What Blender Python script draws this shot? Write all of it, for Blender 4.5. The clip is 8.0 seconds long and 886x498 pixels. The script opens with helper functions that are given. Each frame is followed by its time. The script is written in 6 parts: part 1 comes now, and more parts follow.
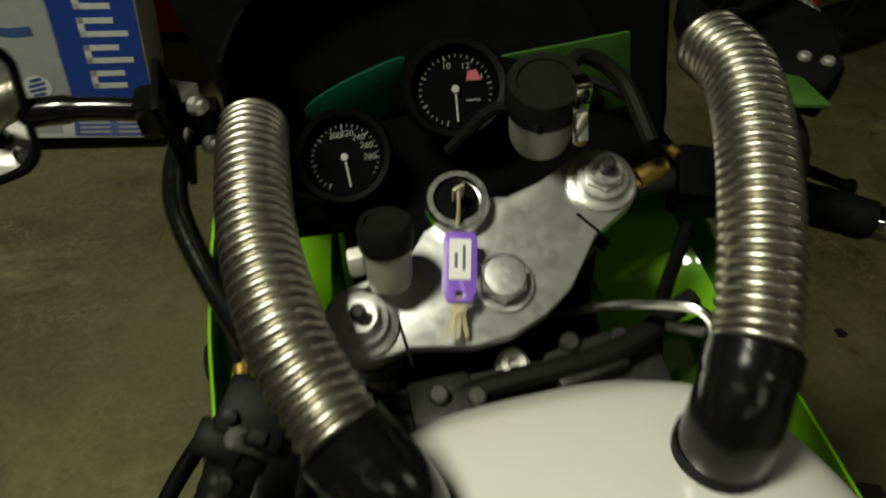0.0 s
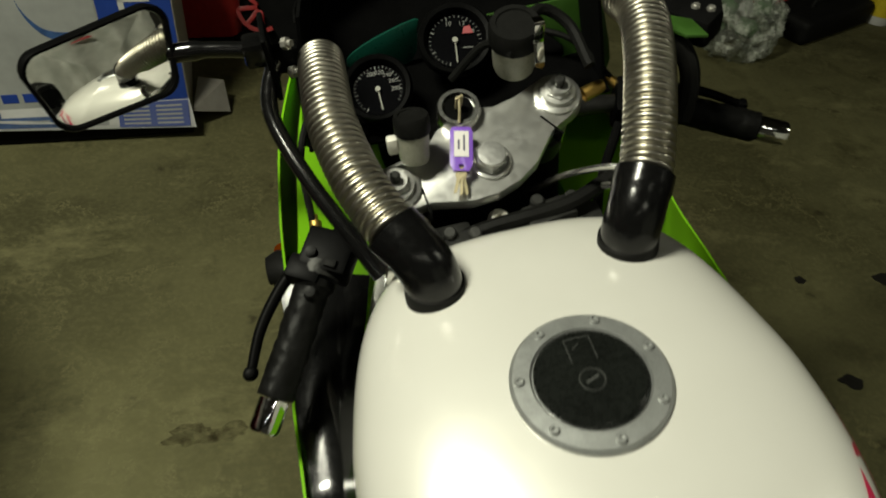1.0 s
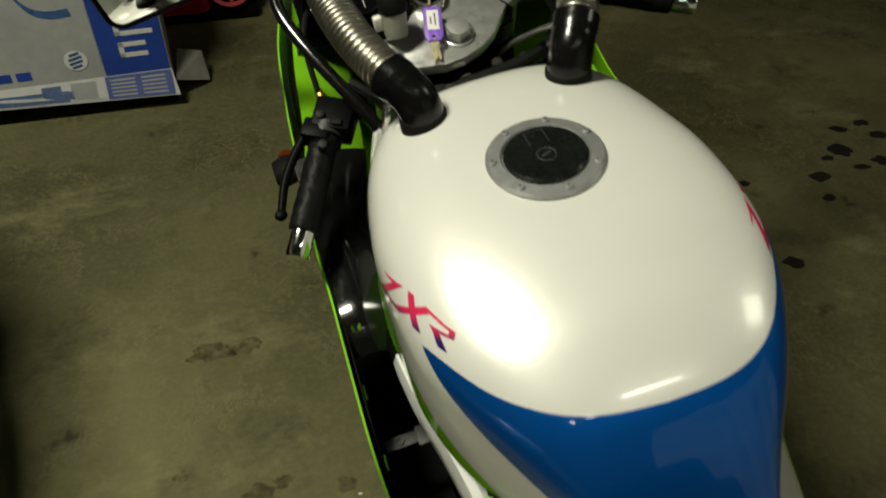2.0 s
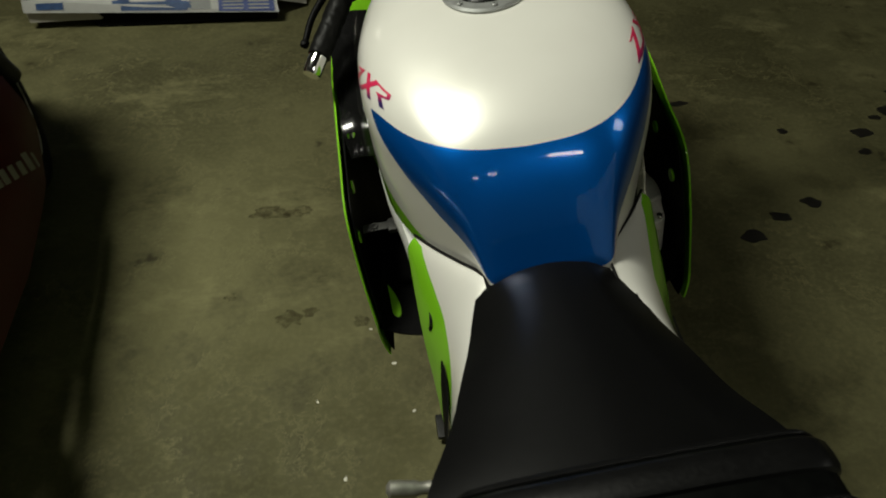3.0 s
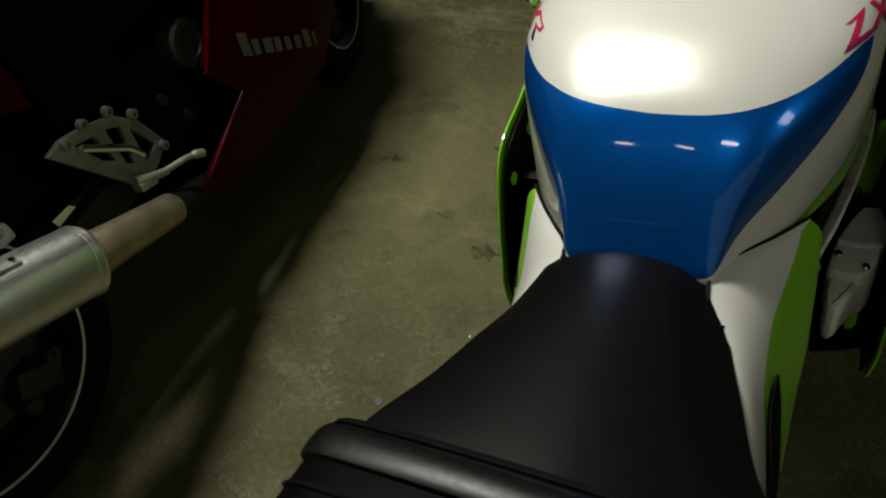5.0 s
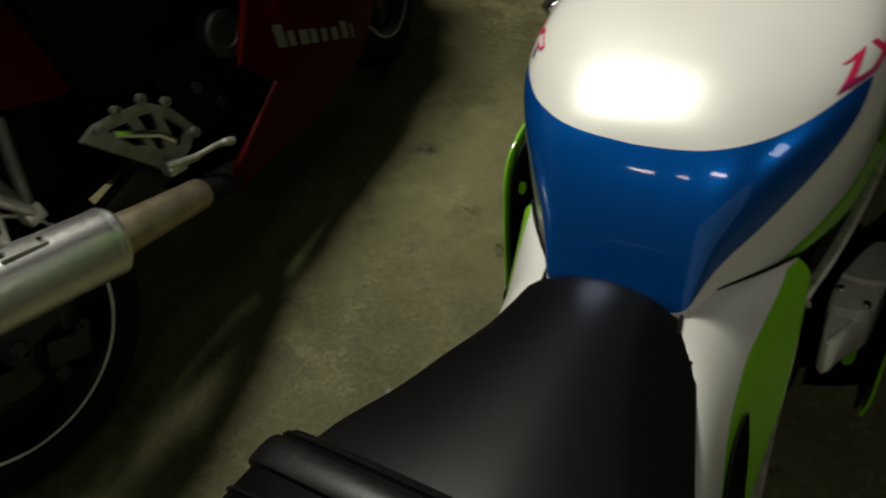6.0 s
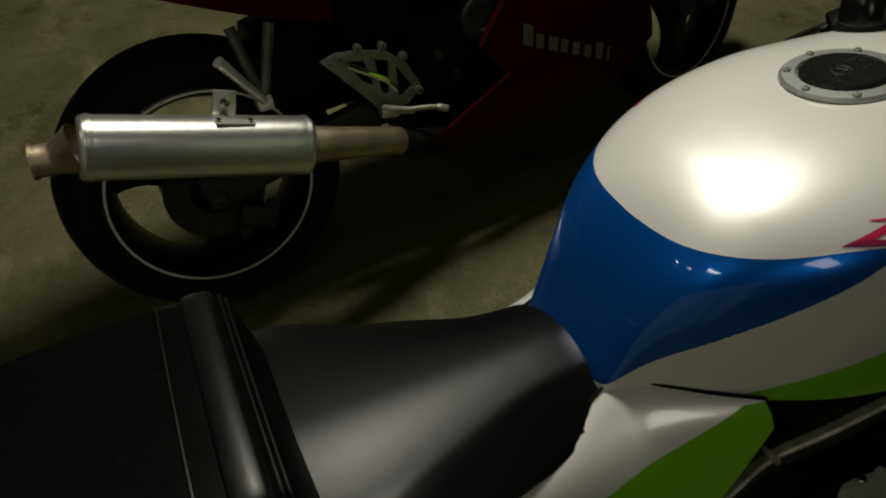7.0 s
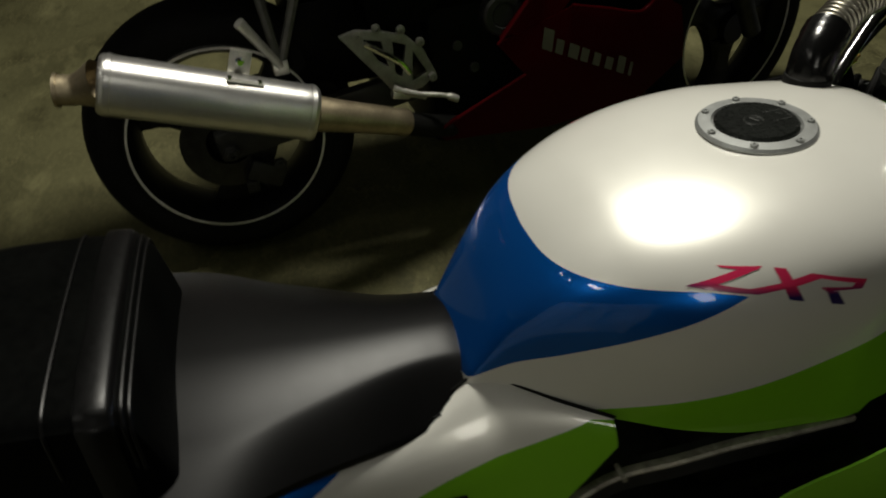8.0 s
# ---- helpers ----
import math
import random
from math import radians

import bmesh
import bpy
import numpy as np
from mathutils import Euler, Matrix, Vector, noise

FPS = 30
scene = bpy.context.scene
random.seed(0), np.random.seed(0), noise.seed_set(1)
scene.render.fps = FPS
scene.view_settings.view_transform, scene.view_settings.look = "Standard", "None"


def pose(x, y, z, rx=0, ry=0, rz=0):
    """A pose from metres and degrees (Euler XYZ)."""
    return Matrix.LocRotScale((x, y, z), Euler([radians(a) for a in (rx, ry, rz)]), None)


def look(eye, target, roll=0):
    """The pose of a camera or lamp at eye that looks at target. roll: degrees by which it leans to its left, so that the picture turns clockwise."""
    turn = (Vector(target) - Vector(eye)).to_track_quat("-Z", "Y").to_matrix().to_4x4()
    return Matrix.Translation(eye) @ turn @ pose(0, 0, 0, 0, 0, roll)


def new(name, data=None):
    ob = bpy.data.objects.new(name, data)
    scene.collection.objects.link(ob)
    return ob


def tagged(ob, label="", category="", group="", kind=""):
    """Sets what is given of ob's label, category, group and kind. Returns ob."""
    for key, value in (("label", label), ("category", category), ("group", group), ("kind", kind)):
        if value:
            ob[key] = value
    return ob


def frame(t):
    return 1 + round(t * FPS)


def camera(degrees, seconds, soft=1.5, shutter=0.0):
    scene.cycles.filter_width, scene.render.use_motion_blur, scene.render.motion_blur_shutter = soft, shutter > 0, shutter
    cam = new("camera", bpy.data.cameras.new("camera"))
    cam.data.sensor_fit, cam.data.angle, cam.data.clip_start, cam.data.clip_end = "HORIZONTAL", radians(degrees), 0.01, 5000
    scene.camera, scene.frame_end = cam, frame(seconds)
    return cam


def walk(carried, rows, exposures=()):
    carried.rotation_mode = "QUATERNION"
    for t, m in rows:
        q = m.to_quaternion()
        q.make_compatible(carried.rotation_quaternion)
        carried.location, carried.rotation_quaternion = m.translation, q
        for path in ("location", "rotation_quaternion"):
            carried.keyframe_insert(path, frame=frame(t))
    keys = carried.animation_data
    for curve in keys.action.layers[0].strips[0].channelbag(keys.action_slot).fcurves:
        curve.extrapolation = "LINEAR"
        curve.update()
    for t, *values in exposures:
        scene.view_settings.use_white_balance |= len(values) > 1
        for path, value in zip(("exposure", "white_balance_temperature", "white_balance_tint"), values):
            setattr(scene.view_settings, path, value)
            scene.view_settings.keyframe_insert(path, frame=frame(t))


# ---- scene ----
cam = camera(63.00, 8.0, 1.9, 0.4)
PATH = [
    (0.0, (-0.3141, -0.0233, 1.3097), (-0.1091, 0.6304, 0.6476), 8.38),
    (0.5, (-0.3379, -0.1805, 1.3651), (-0.1587, 0.4716, 0.6941), 7.80),
    (1.0, (-0.3838, -0.2832, 1.3893), (-0.1808, 0.3821, 0.7382), 6.54),
    (1.2, (-0.4139, -0.3366, 1.3915), (-0.1997, 0.3288, 0.7443), 5.96),
    (2.3, (-0.4664, -0.6218, 1.3890), (-0.2424, 0.0255, 0.7269), 2.16),
    (2.5, (-0.4461, -0.7016, 1.3871), (-0.2498, -0.0396, 0.7307), 1.64),
    (3.0, (-0.3511, -0.9219, 1.3930), (-0.2513, -0.2578, 0.7173), 1.96),
    (3.5, (-0.2858, -0.9445, 1.3718), (-0.2448, -0.2772, 0.6930), 0.04),
    (4.0, (-0.2444, -0.9092, 1.3374), (-0.2889, -0.2657, 0.6363), -0.60),
    (4.5, (-0.1782, -0.8683, 1.3136), (-0.3581, -0.2668, 0.5970), -5.28),
    (4.7, (-0.1333, -0.8700, 1.3232), (-0.4039, -0.2854, 0.6212), -5.97),
    (5.8, (-0.0144, -0.8338, 1.3337), (-0.3432, -0.2755, 0.6352), -4.33),
    (6.0, (-0.0109, -0.8152, 1.3630), (-0.3701, -0.2953, 0.6501), -6.20),
    (6.5, (0.0972, -0.7130, 1.3447), (-0.4414, -0.3334, 0.6566), -4.65),
    (7.0, (0.2662, -0.6303, 1.3844), (-0.3574, -0.3809, 0.7087), -5.40),
    (7.5, (0.3304, -0.5745, 1.3881), (-0.3284, -0.3564, 0.7353), -4.96),
    (8.0, (0.3646, -0.4774, 1.4204), (-0.2737, -0.3110, 0.7330), -0.90),
]
EXPOSURES = [(0.0, -0.08, 7000, 3), (0.5, 0.10, 7000, 5), (1.0, 0.18, 7000, 5), (2.5, 0.12, 6950, 7), (3.0, 0.10, 6650, 8), (3.5, 0.28, 6550, 11), (4.0, 0.16, 6450, 12), (4.5, 0.14, 6450, 11), (5.8, 0.18, 6550, 13), (6.0, 0.10, 6550, 13), (6.5, -0.24, 6800, 13), (7.0, -0.34, 6800, 13), (7.5, -0.24, 6750, 14), (8.0, -0.08, 6650, 14)]
walk(cam, [(t, look(eye, target, roll)) for t, eye, target, roll in PATH], EXPOSURES)

LEAN = 9.99
BIKE = pose(0, 0, 0, 0, -LEAN, 0) @ Matrix.Scale(0.94, 4)

# ---- light ----
world = bpy.data.worlds.new("world")
scene.world = world
world.use_nodes = True
world.node_tree.nodes["Background"].inputs[0].default_value = (0.01, 0.012, 0.01, 1)
world.node_tree.nodes["Background"].inputs[1].default_value = 0.3


def tube_or_fill_lamp(name, x, y, z, turn, length, width, watts):
    data = bpy.data.lights.new(name, "AREA")
    data.shape, data.size, data.size_y, data.energy = "RECTANGLE", length, width, watts
    data.color = (0.99, 1.0, 0.88)
    ob = new(name, data)
    ob.matrix_world = pose(x, y, z, 0, 0, turn)
    return ob


CEIL = 3.25
# the last row is an added fill light, with no known lamp behind it
LAMPS = [(-1.62, 0.16, 0, 0.74, 0.38, 98), (-1.55, -2.80, 0, 0.23, 0.10, 1.3), (-0.82, -2.62, 0, 0.26, 0.10, 1.0), (0.30, -2.15, 0, 0.66, 0.14, 5.0), (3.20, -0.80, 0, 1.90, 0.50, 16.0)]
for lx, ly, turn, length, width, watts in LAMPS:
    tube_or_fill_lamp("tube_or_fill_light", lx, ly, CEIL - 0.105, turn, length, width, watts)


# ---- materials ----
def nodes_of(mat):
    mat.use_nodes = True
    return mat.node_tree, mat.node_tree.nodes["Principled BSDF"]


class Nodes:
    """Short forms for wiring a material."""

    def __init__(self, tree):
        self.tree = tree

    def add(self, kind, **values):
        n = self.tree.nodes.new(kind)
        for key, value in values.items():
            n.inputs[key].default_value = value
        return n

    def put(self, socket, value):
        if isinstance(value, bpy.types.NodeSocket):
            self.tree.links.new(value, socket)
        else:
            socket.default_value = value

    def math(self, op, a, b=0.0, c=0.0):
        n = self.tree.nodes.new("ShaderNodeMath")
        n.operation = op
        for socket, value in zip(n.inputs, (a, b, c)):
            self.put(socket, value)
        return n.outputs[0]

    def mix(self, f, a, b):
        n = self.tree.nodes.new("ShaderNodeMix")
        n.data_type = "RGBA"
        self.put(n.inputs[0], f)
        self.put(n.inputs[6], a)
        self.put(n.inputs[7], b)
        return n.outputs[2]

    def coords(self):
        return self.add("ShaderNodeTexCoord").outputs["Object"]

    def xyz(self):
        n = self.add("ShaderNodeSeparateXYZ")
        self.tree.links.new(self.coords(), n.inputs[0])
        return n.outputs[0], n.outputs[1], n.outputs[2]

    def noise(self, scale, detail=4.0, rough=0.55, vector=None):
        n = self.add("ShaderNodeTexNoise", Scale=scale, Detail=detail, Roughness=rough)
        self.tree.links.new(vector or self.coords(), n.inputs["Vector"])
        return n.outputs[0]

    def ramp(self, value, lo, hi):
        n = self.tree.nodes.new("ShaderNodeMapRange")
        self.put(n.inputs[0], value)
        n.inputs[1].default_value, n.inputs[2].default_value = lo, hi
        return n.outputs[0]

    def bump(self, height, strength, distance, target):
        n = self.add("ShaderNodeBump", Strength=strength, Distance=distance)
        self.put(n.inputs["Height"], height)
        self.tree.links.new(n.outputs[0], target)


def rgba(c):
    return (c[0], c[1], c[2], 1.0)


def surface(name, color, rough=0.5, metal=0.0, coat=0.0, vary=0.15, scale=30.0, bump=0.0, bump_scale=300.0, spec=0.5, uneven=0.2):
    """A surface with blotches at two scales, uneven gloss and a fine relief."""
    mat = bpy.data.materials.new(name)
    tree, bsdf = nodes_of(mat)
    k = Nodes(tree)
    a, b = k.noise(scale), k.noise(scale * 7, 6.0)
    m = k.math("ADD", k.math("MULTIPLY", a, 0.65), k.math("MULTIPLY", b, 0.35))
    dark = [v * (1 - vary) for v in color]
    light = [min(1, v * (1 + vary)) for v in color]
    tree.links.new(k.mix(k.ramp(m, 0.35, 0.65), rgba(dark), rgba(light)), bsdf.inputs["Base Color"])
    tree.links.new(k.math("ADD", k.math("MULTIPLY", k.math("SUBTRACT", b, 0.5), uneven), rough), bsdf.inputs["Roughness"])
    bsdf.inputs["Metallic"].default_value = metal
    bsdf.inputs["Coat Weight"].default_value = coat
    bsdf.inputs["Coat Roughness"].default_value = 0.04
    bsdf.inputs["Specular IOR Level"].default_value = spec
    if bump:
        k.bump(k.noise(bump_scale, 3.0), bump, 0.002, bsdf.inputs["Normal"])
    return mat


WHITE, BLUE, GREEN = (0.78, 0.77, 0.71), (0.0003, 0.110, 0.47), (0.17, 0.45, 0.012)


def paint(name, pick, wear=0.06):
    """Glossy bike paint; pick gives the colour from the place on the panel."""
    mat = bpy.data.materials.new(name)
    tree, bsdf = nodes_of(mat)
    k = Nodes(tree)
    color, pearl = pick(k)
    n = k.noise(9.0, 5.0)
    worn = k.mix(k.ramp(n, 0.3, 0.75), color, k.mix(k.math("MULTIPLY", wear, k.ramp(pearl, 2.0, 1.0)), color, (0.25, 0.22, 0.16, 1)))
    tree.links.new(worn, bsdf.inputs["Base Color"])
    k.put(bsdf.inputs["Metallic"], k.math("MULTIPLY", pearl, 0.28))
    k.put(bsdf.inputs["Roughness"], k.math("ADD", k.math("MULTIPLY", k.noise(40.0), 0.06), 0.30))
    bsdf.inputs["Coat Weight"].default_value = 0.9 if wear else 0.0
    bsdf.inputs["Specular IOR Level"].default_value = 0.06 if wear else 0.03
    bsdf.inputs["Coat Roughness"].default_value = 0.05
    k.bump(k.noise(900.0, 2.0), 0.02, 0.0005, bsdf.inputs["Normal"])
    return mat


def flake(k, blue, green):
    """Pearl in the white, metal flake in the blue, none in the green."""
    return k.math("MULTIPLY", k.math("ADD", 1.0, k.math("MULTIPLY", blue, 1.4)), k.math("SUBTRACT", 1.0, green))


def pick_tank(k):
    x, y, z = k.xyz()
    ax = k.math("ABSOLUTE", x)
    # blue field: behind an arc across the tank and above a rising line on its side
    arc = k.math("ADD", k.math("MULTIPLY", k.math("POWER", ax, 3.4), 38.0), k.math("SUBTRACT", -0.272, k.math("MULTIPLY", k.math("MAXIMUM", k.math("MINIMUM", x, 0.0), -0.12), 0.075)))
    behind = k.math("LESS_THAN", y, arc)
    d = k.math("MAXIMUM", k.math("SUBTRACT", -0.10, y), 0.0)
    line = k.math("SUBTRACT", k.math("SUBTRACT", 0.960, k.math("MULTIPLY", d, 0.50)), k.math("MULTIPLY", k.math("MULTIPLY", d, d), 0.28))
    above = k.math("GREATER_THAN", z, line)
    blue = k.math("MULTIPLY", behind, above)
    low = k.math("ADD", k.math("MULTIPLY", k.math("ADD", y, 0.06), 0.30), 0.838)
    # the stripe runs out towards the front of the stand side
    stop = k.math("SUBTRACT", k.math("ADD", 0.883, k.math("MULTIPLY", k.math("MAXIMUM", x, 0.0), 10.0)), k.math("MULTIPLY", k.math("SUBTRACT", y, 0.10), 2.0))
    green = k.math("LESS_THAN", z, k.math("MINIMUM", low, stop))
    c = k.mix(green, k.mix(blue, rgba(WHITE), rgba(BLUE)), rgba(GREEN))
    return c, flake(k, blue, green)


def pick_cowl(k):
    x, y, z = k.xyz()
    d = k.math("MAXIMUM", k.math("SUBTRACT", -0.245, y), 0.0)
    line = k.math("ADD", k.math("SUBTRACT", 0.780, k.math("MULTIPLY", d, 0.43)), k.math("MULTIPLY", k.math("MULTIPLY", d, d), 0.45))
    green = k.math("LESS_THAN", z, line)
    blue = k.math("LESS_THAN", y, k.math("ADD", -0.478, k.math("MULTIPLY", k.math("SUBTRACT", z, 0.79), 3.0)))
    c = k.mix(blue, rgba(WHITE), rgba(BLUE))
    c = k.mix(green, c, rgba(GREEN))
    return c, flake(k, blue, green)


def plain_pick(color, pearl=0.0):
    return lambda k: (k.mix(0.0, rgba(color), rgba(color)), pearl)


M_TANK = paint("tank_paint", pick_tank)
M_COWL = paint("cowl_paint", pick_cowl)
M_GREEN = paint("green_paint", plain_pick(GREEN))
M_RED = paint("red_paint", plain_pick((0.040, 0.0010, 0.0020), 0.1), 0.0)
M_BLUE = paint("blue_paint", plain_pick(BLUE, 1.9))
M_VINYL = surface("black_vinyl", (0.0025, 0.0027, 0.0025), 0.38, bump=0.06, bump_scale=420.0, vary=0.3, scale=12, spec=0.02)
M_SEAT = surface("smooth_seat_vinyl", (0.003, 0.003, 0.003), 0.35, bump=0.03, bump_scale=420.0, vary=0.08, scale=12, spec=0.17, uneven=0.04)
M_STRAP = surface("strap_vinyl", (0.003, 0.003, 0.003), 0.36, bump=0.06, bump_scale=160.0, vary=0.2, scale=30, spec=0.20)
M_RUBBER = surface("black_rubber", (0.006, 0.006, 0.0055), 0.60, bump=0.2, bump_scale=200.0, vary=0.3, spec=0.10)
M_PLASTIC = surface("black_plastic", (0.0026, 0.0026, 0.0026), 0.42, vary=0.3, spec=0.04)
M_GLOSSBLACK = surface("gloss_black", (0.004, 0.004, 0.004), 0.16, coat=0.5, vary=0.2, spec=0.4)
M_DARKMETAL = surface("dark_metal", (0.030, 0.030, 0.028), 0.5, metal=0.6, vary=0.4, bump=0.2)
M_ALU = surface("polished_aluminium", (0.80, 0.80, 0.77), 0.24, metal=1.0, vary=0.08, scale=14, bump=0.05)
M_DULLALU = surface("dull_aluminium", (0.42, 0.41, 0.37), 0.48, metal=0.85, vary=0.2, bump=0.15)
M_CHROME = surface("chrome", (0.85, 0.85, 0.83), 0.1, metal=1.0, vary=0.05)
M_STEELHOSE = surface("steel_hose", (0.41, 0.39, 0.33), 0.34, metal=1.0, vary=0.12, scale=40)
M_CAST = surface("cast_cover", (0.72, 0.70, 0.63), 0.6, metal=0.2, vary=0.15, bump=0.3)
M_BRASS = surface("brass", (0.55, 0.36, 0.10), 0.4, metal=1.0)
M_WALL = surface("wall_plaster", (0.045, 0.043, 0.036), 0.85, vary=0.08, scale=2.0, bump=0.3, bump_scale=60)


def floor_material():
    mat = bpy.data.materials.new("concrete")
    tree, bsdf = nodes_of(mat)
    k = Nodes(tree)
    big, mid, fine = k.noise(1.1, 6.0, 0.6), k.noise(4.5, 8.0, 0.66), k.noise(70.0, 6.0, 0.6)
    c = k.mix(k.ramp(big, 0.36, 0.66), (0.050, 0.047, 0.020, 1), (0.128, 0.121, 0.056, 1))
    c = k.mix(k.math("MULTIPLY", k.ramp(mid, 0.50, 0.68), 0.75), c, (0.034, 0.031, 0.0130, 1))
    c = k.mix(k.math("MULTIPLY", k.ramp(fine, 0.45, 0.75), 0.30), c, (0.16, 0.15, 0.0710, 1))
    # pale smears drawn out along one way
    turn = k.add("ShaderNodeMapping")
    tree.links.new(k.coords(), turn.inputs["Vector"])
    turn.inputs["Rotation"].default_value = (0, 0, 0.5)
    turn.inputs["Scale"].default_value = (1.3, 2.3, 1.0)
    smear = k.noise(1.7, 9.0, 0.72, turn.outputs[0])
    c = k.mix(k.math("MULTIPLY", k.ramp(smear, 0.54, 0.74), 0.62), c, (0.23, 0.215, 0.1047, 1))
    wave = k.noise(2.2, 9.0, 0.75)
    scratch = k.math("LESS_THAN", k.math("ABSOLUTE", k.math("SUBTRACT", wave, 0.5)), 0.005)
    c = k.mix(k.math("MULTIPLY", scratch, k.math("MULTIPLY", k.ramp(mid, 0.42, 0.58), 0.34)), c, (0.24, 0.22, 0.1074, 1))
    # small dark stains
    stain = k.noise(9.0, 3.0, 0.5)
    c = k.mix(k.math("MULTIPLY", k.ramp(stain, 0.70, 0.76), 0.7), c, (0.022, 0.018, 0.0082, 1))
    tree.links.new(c, bsdf.inputs["Base Color"])
    k.put(bsdf.inputs["Roughness"], k.ramp(mid, 1.3, 0.2))
    bsdf.inputs["Specular IOR Level"].default_value = 0.2
    k.bump(k.math("ADD", fine, k.math("MULTIPLY", mid, 2.0)), 0.25, 0.004, bsdf.inputs["Normal"])
    return mat


M_FLOOR = floor_material()


# ---- mesh helpers ----
def part(name, bm, material, parent=None, label="", smooth=True):
    mesh = bpy.data.meshes.new(name)
    if smooth:
        for f in bm.faces:
            f.smooth = True
        for e in bm.edges:
            if len(e.link_faces) == 2 and e.calc_face_angle(0.0) > radians(38):
                e.smooth = False
    bm.to_mesh(mesh)
    bm.free()
    mesh.materials.append(material)
    ob = new(name, mesh)
    ob.parent = parent
    if label:
        ob["label"] = label
    return ob


def empty(name, m, label, category, group="", kind=""):
    ob = new(name)
    ob.matrix_world = m
    ob.empty_display_size = 0.05
    return tagged(ob, label, category, group, kind)


def joined(*bms):
    out = bmesh.new()
    for b in bms:
        mesh = bpy.data.meshes.new("tmp")
        b.to_mesh(mesh)
        b.free()
        out.from_mesh(mesh)
        bpy.data.meshes.remove(mesh)
    return out


def moved(bm, m):
    bm.transform(m)
    return bm


def block(sx, sy, sz, x=0, y=0, z=0, rx=0, ry=0, rz=0, bevel=0.0, segments=2):
    bm = bmesh.new()
    bmesh.ops.create_cube(bm, size=1.0)
    bm.transform(Matrix.Diagonal((sx, sy, sz, 1)))
    if bevel:
        bmesh.ops.bevel(bm, geom=bm.edges[:], offset=bevel, segments=segments, profile=0.6, affect="EDGES")
    bm.transform(pose(x, y, z, rx, ry, rz))
    return bm


def lathe(profile, segments=32, axis=((0, 0, 0), (0, 0, 1))):
    """Turns (radius, height) pairs round an axis from a point in a direction."""
    bm = bmesh.new()
    rings = []
    for r, h in profile:
        if r < 1e-5:
            rings.append([bm.verts.new((0, 0, h))])
        else:
            rings.append([bm.verts.new((r * math.cos(2 * math.pi * i / segments), r * math.sin(2 * math.pi * i / segments), h)) for i in range(segments)])
    for a, b in zip(rings, rings[1:]):
        for i in range(segments):
            j = (i + 1) % segments
            if len(a) == 1 and len(b) == 1:
                continue
            if len(a) == 1:
                bm.faces.new((a[0], b[j], b[i])[::-1])
            elif len(b) == 1:
                bm.faces.new((a[i], a[j], b[0]))
            else:
                bm.faces.new((a[i], a[j], b[j], b[i]))
    bmesh.ops.recalc_face_normals(bm, faces=bm.faces[:])
    at, way = axis
    turn = Vector(way).to_track_quat("Z", "Y").to_matrix().to_4x4()
    bm.transform(Matrix.Translation(at) @ turn)
    return bm


def smooth_path(points, per=8):
    """A Catmull-Rom curve through the points."""
    pts = [Vector(p) for p in points]
    pts = [2 * pts[0] - pts[1], *pts, 2 * pts[-1] - pts[-2]]
    out = []
    for a, b, c, d in zip(pts, pts[1:], pts[2:], pts[3:]):
        for i in range(per):
            t = i / per
            out.append(0.5 * (2 * b + (c - a) * t + (2 * a - 5 * b + 4 * c - d) * t * t + (3 * b - a - 3 * c + d) * t**3))
    out.append(pts[-2])
    return out


def tube(points, radius, sides=12, caps=True, hollow=False):
    """A tube along the points; radius is a number or one for each point."""
    bm = bmesh.new()
    pts = [Vector(p) for p in points]
    radii = [radius] * len(pts) if isinstance(radius, (int, float)) else radius
    rings, up = [], None
    for i, p in enumerate(pts):
        way = (pts[min(i + 1, len(pts) - 1)] - pts[max(i - 1, 0)]).normalized()
        if up is None:
            up = Vector((0, 0, 1)) if abs(way.z) < 0.9 else Vector((1, 0, 0))
        up = (up - way * up.dot(way)).normalized()
        side = way.cross(up)
        rings.append([bm.verts.new(p + radii[i] * (math.cos(2 * math.pi * k / sides) * up + math.sin(2 * math.pi * k / sides) * side)) for k in range(sides)])
    for a, b in zip(rings, rings[1:]):
        for k in range(sides):
            j = (k + 1) % sides
            bm.faces.new((a[k], a[j], b[j], b[k]))
    if caps:
        bm.faces.new(rings[0])
        bm.faces.new(rings[-1])
    bmesh.ops.recalc_face_normals(bm, faces=bm.faces[:])
    return bm


def slab(outline, thick, bevel=0.0, holes=()):
    """A flat plate from an outline of (x, y), from z = -thick to 0."""
    bm = bmesh.new()
    top = [bm.verts.new((x, y, 0)) for x, y in outline]
    edges = [bm.edges.new((a, b)) for a, b in zip(top, top[1:] + top[:1])]
    for hole in holes:
        ring = [bm.verts.new((x, y, 0)) for x, y in hole]
        edges += [bm.edges.new((a, b)) for a, b in zip(ring, ring[1:] + ring[:1])]
    bmesh.ops.triangle_fill(bm, use_beauty=True, use_dissolve=True, edges=edges)
    res = bmesh.ops.extrude_face_region(bm, geom=bm.faces[:])
    bmesh.ops.translate(bm, vec=(0, 0, -thick), verts=[v for v in res["geom"] if isinstance(v, bmesh.types.BMVert)])
    bmesh.ops.recalc_face_normals(bm, faces=bm.faces[:])
    if bevel:
        sharp = [e for e in bm.edges if len(e.link_faces) == 2 and e.calc_face_angle(0.0) > 0.7]
        bmesh.ops.bevel(bm, geom=sharp, offset=bevel, segments=2, profile=0.6, affect="EDGES")
    return bm


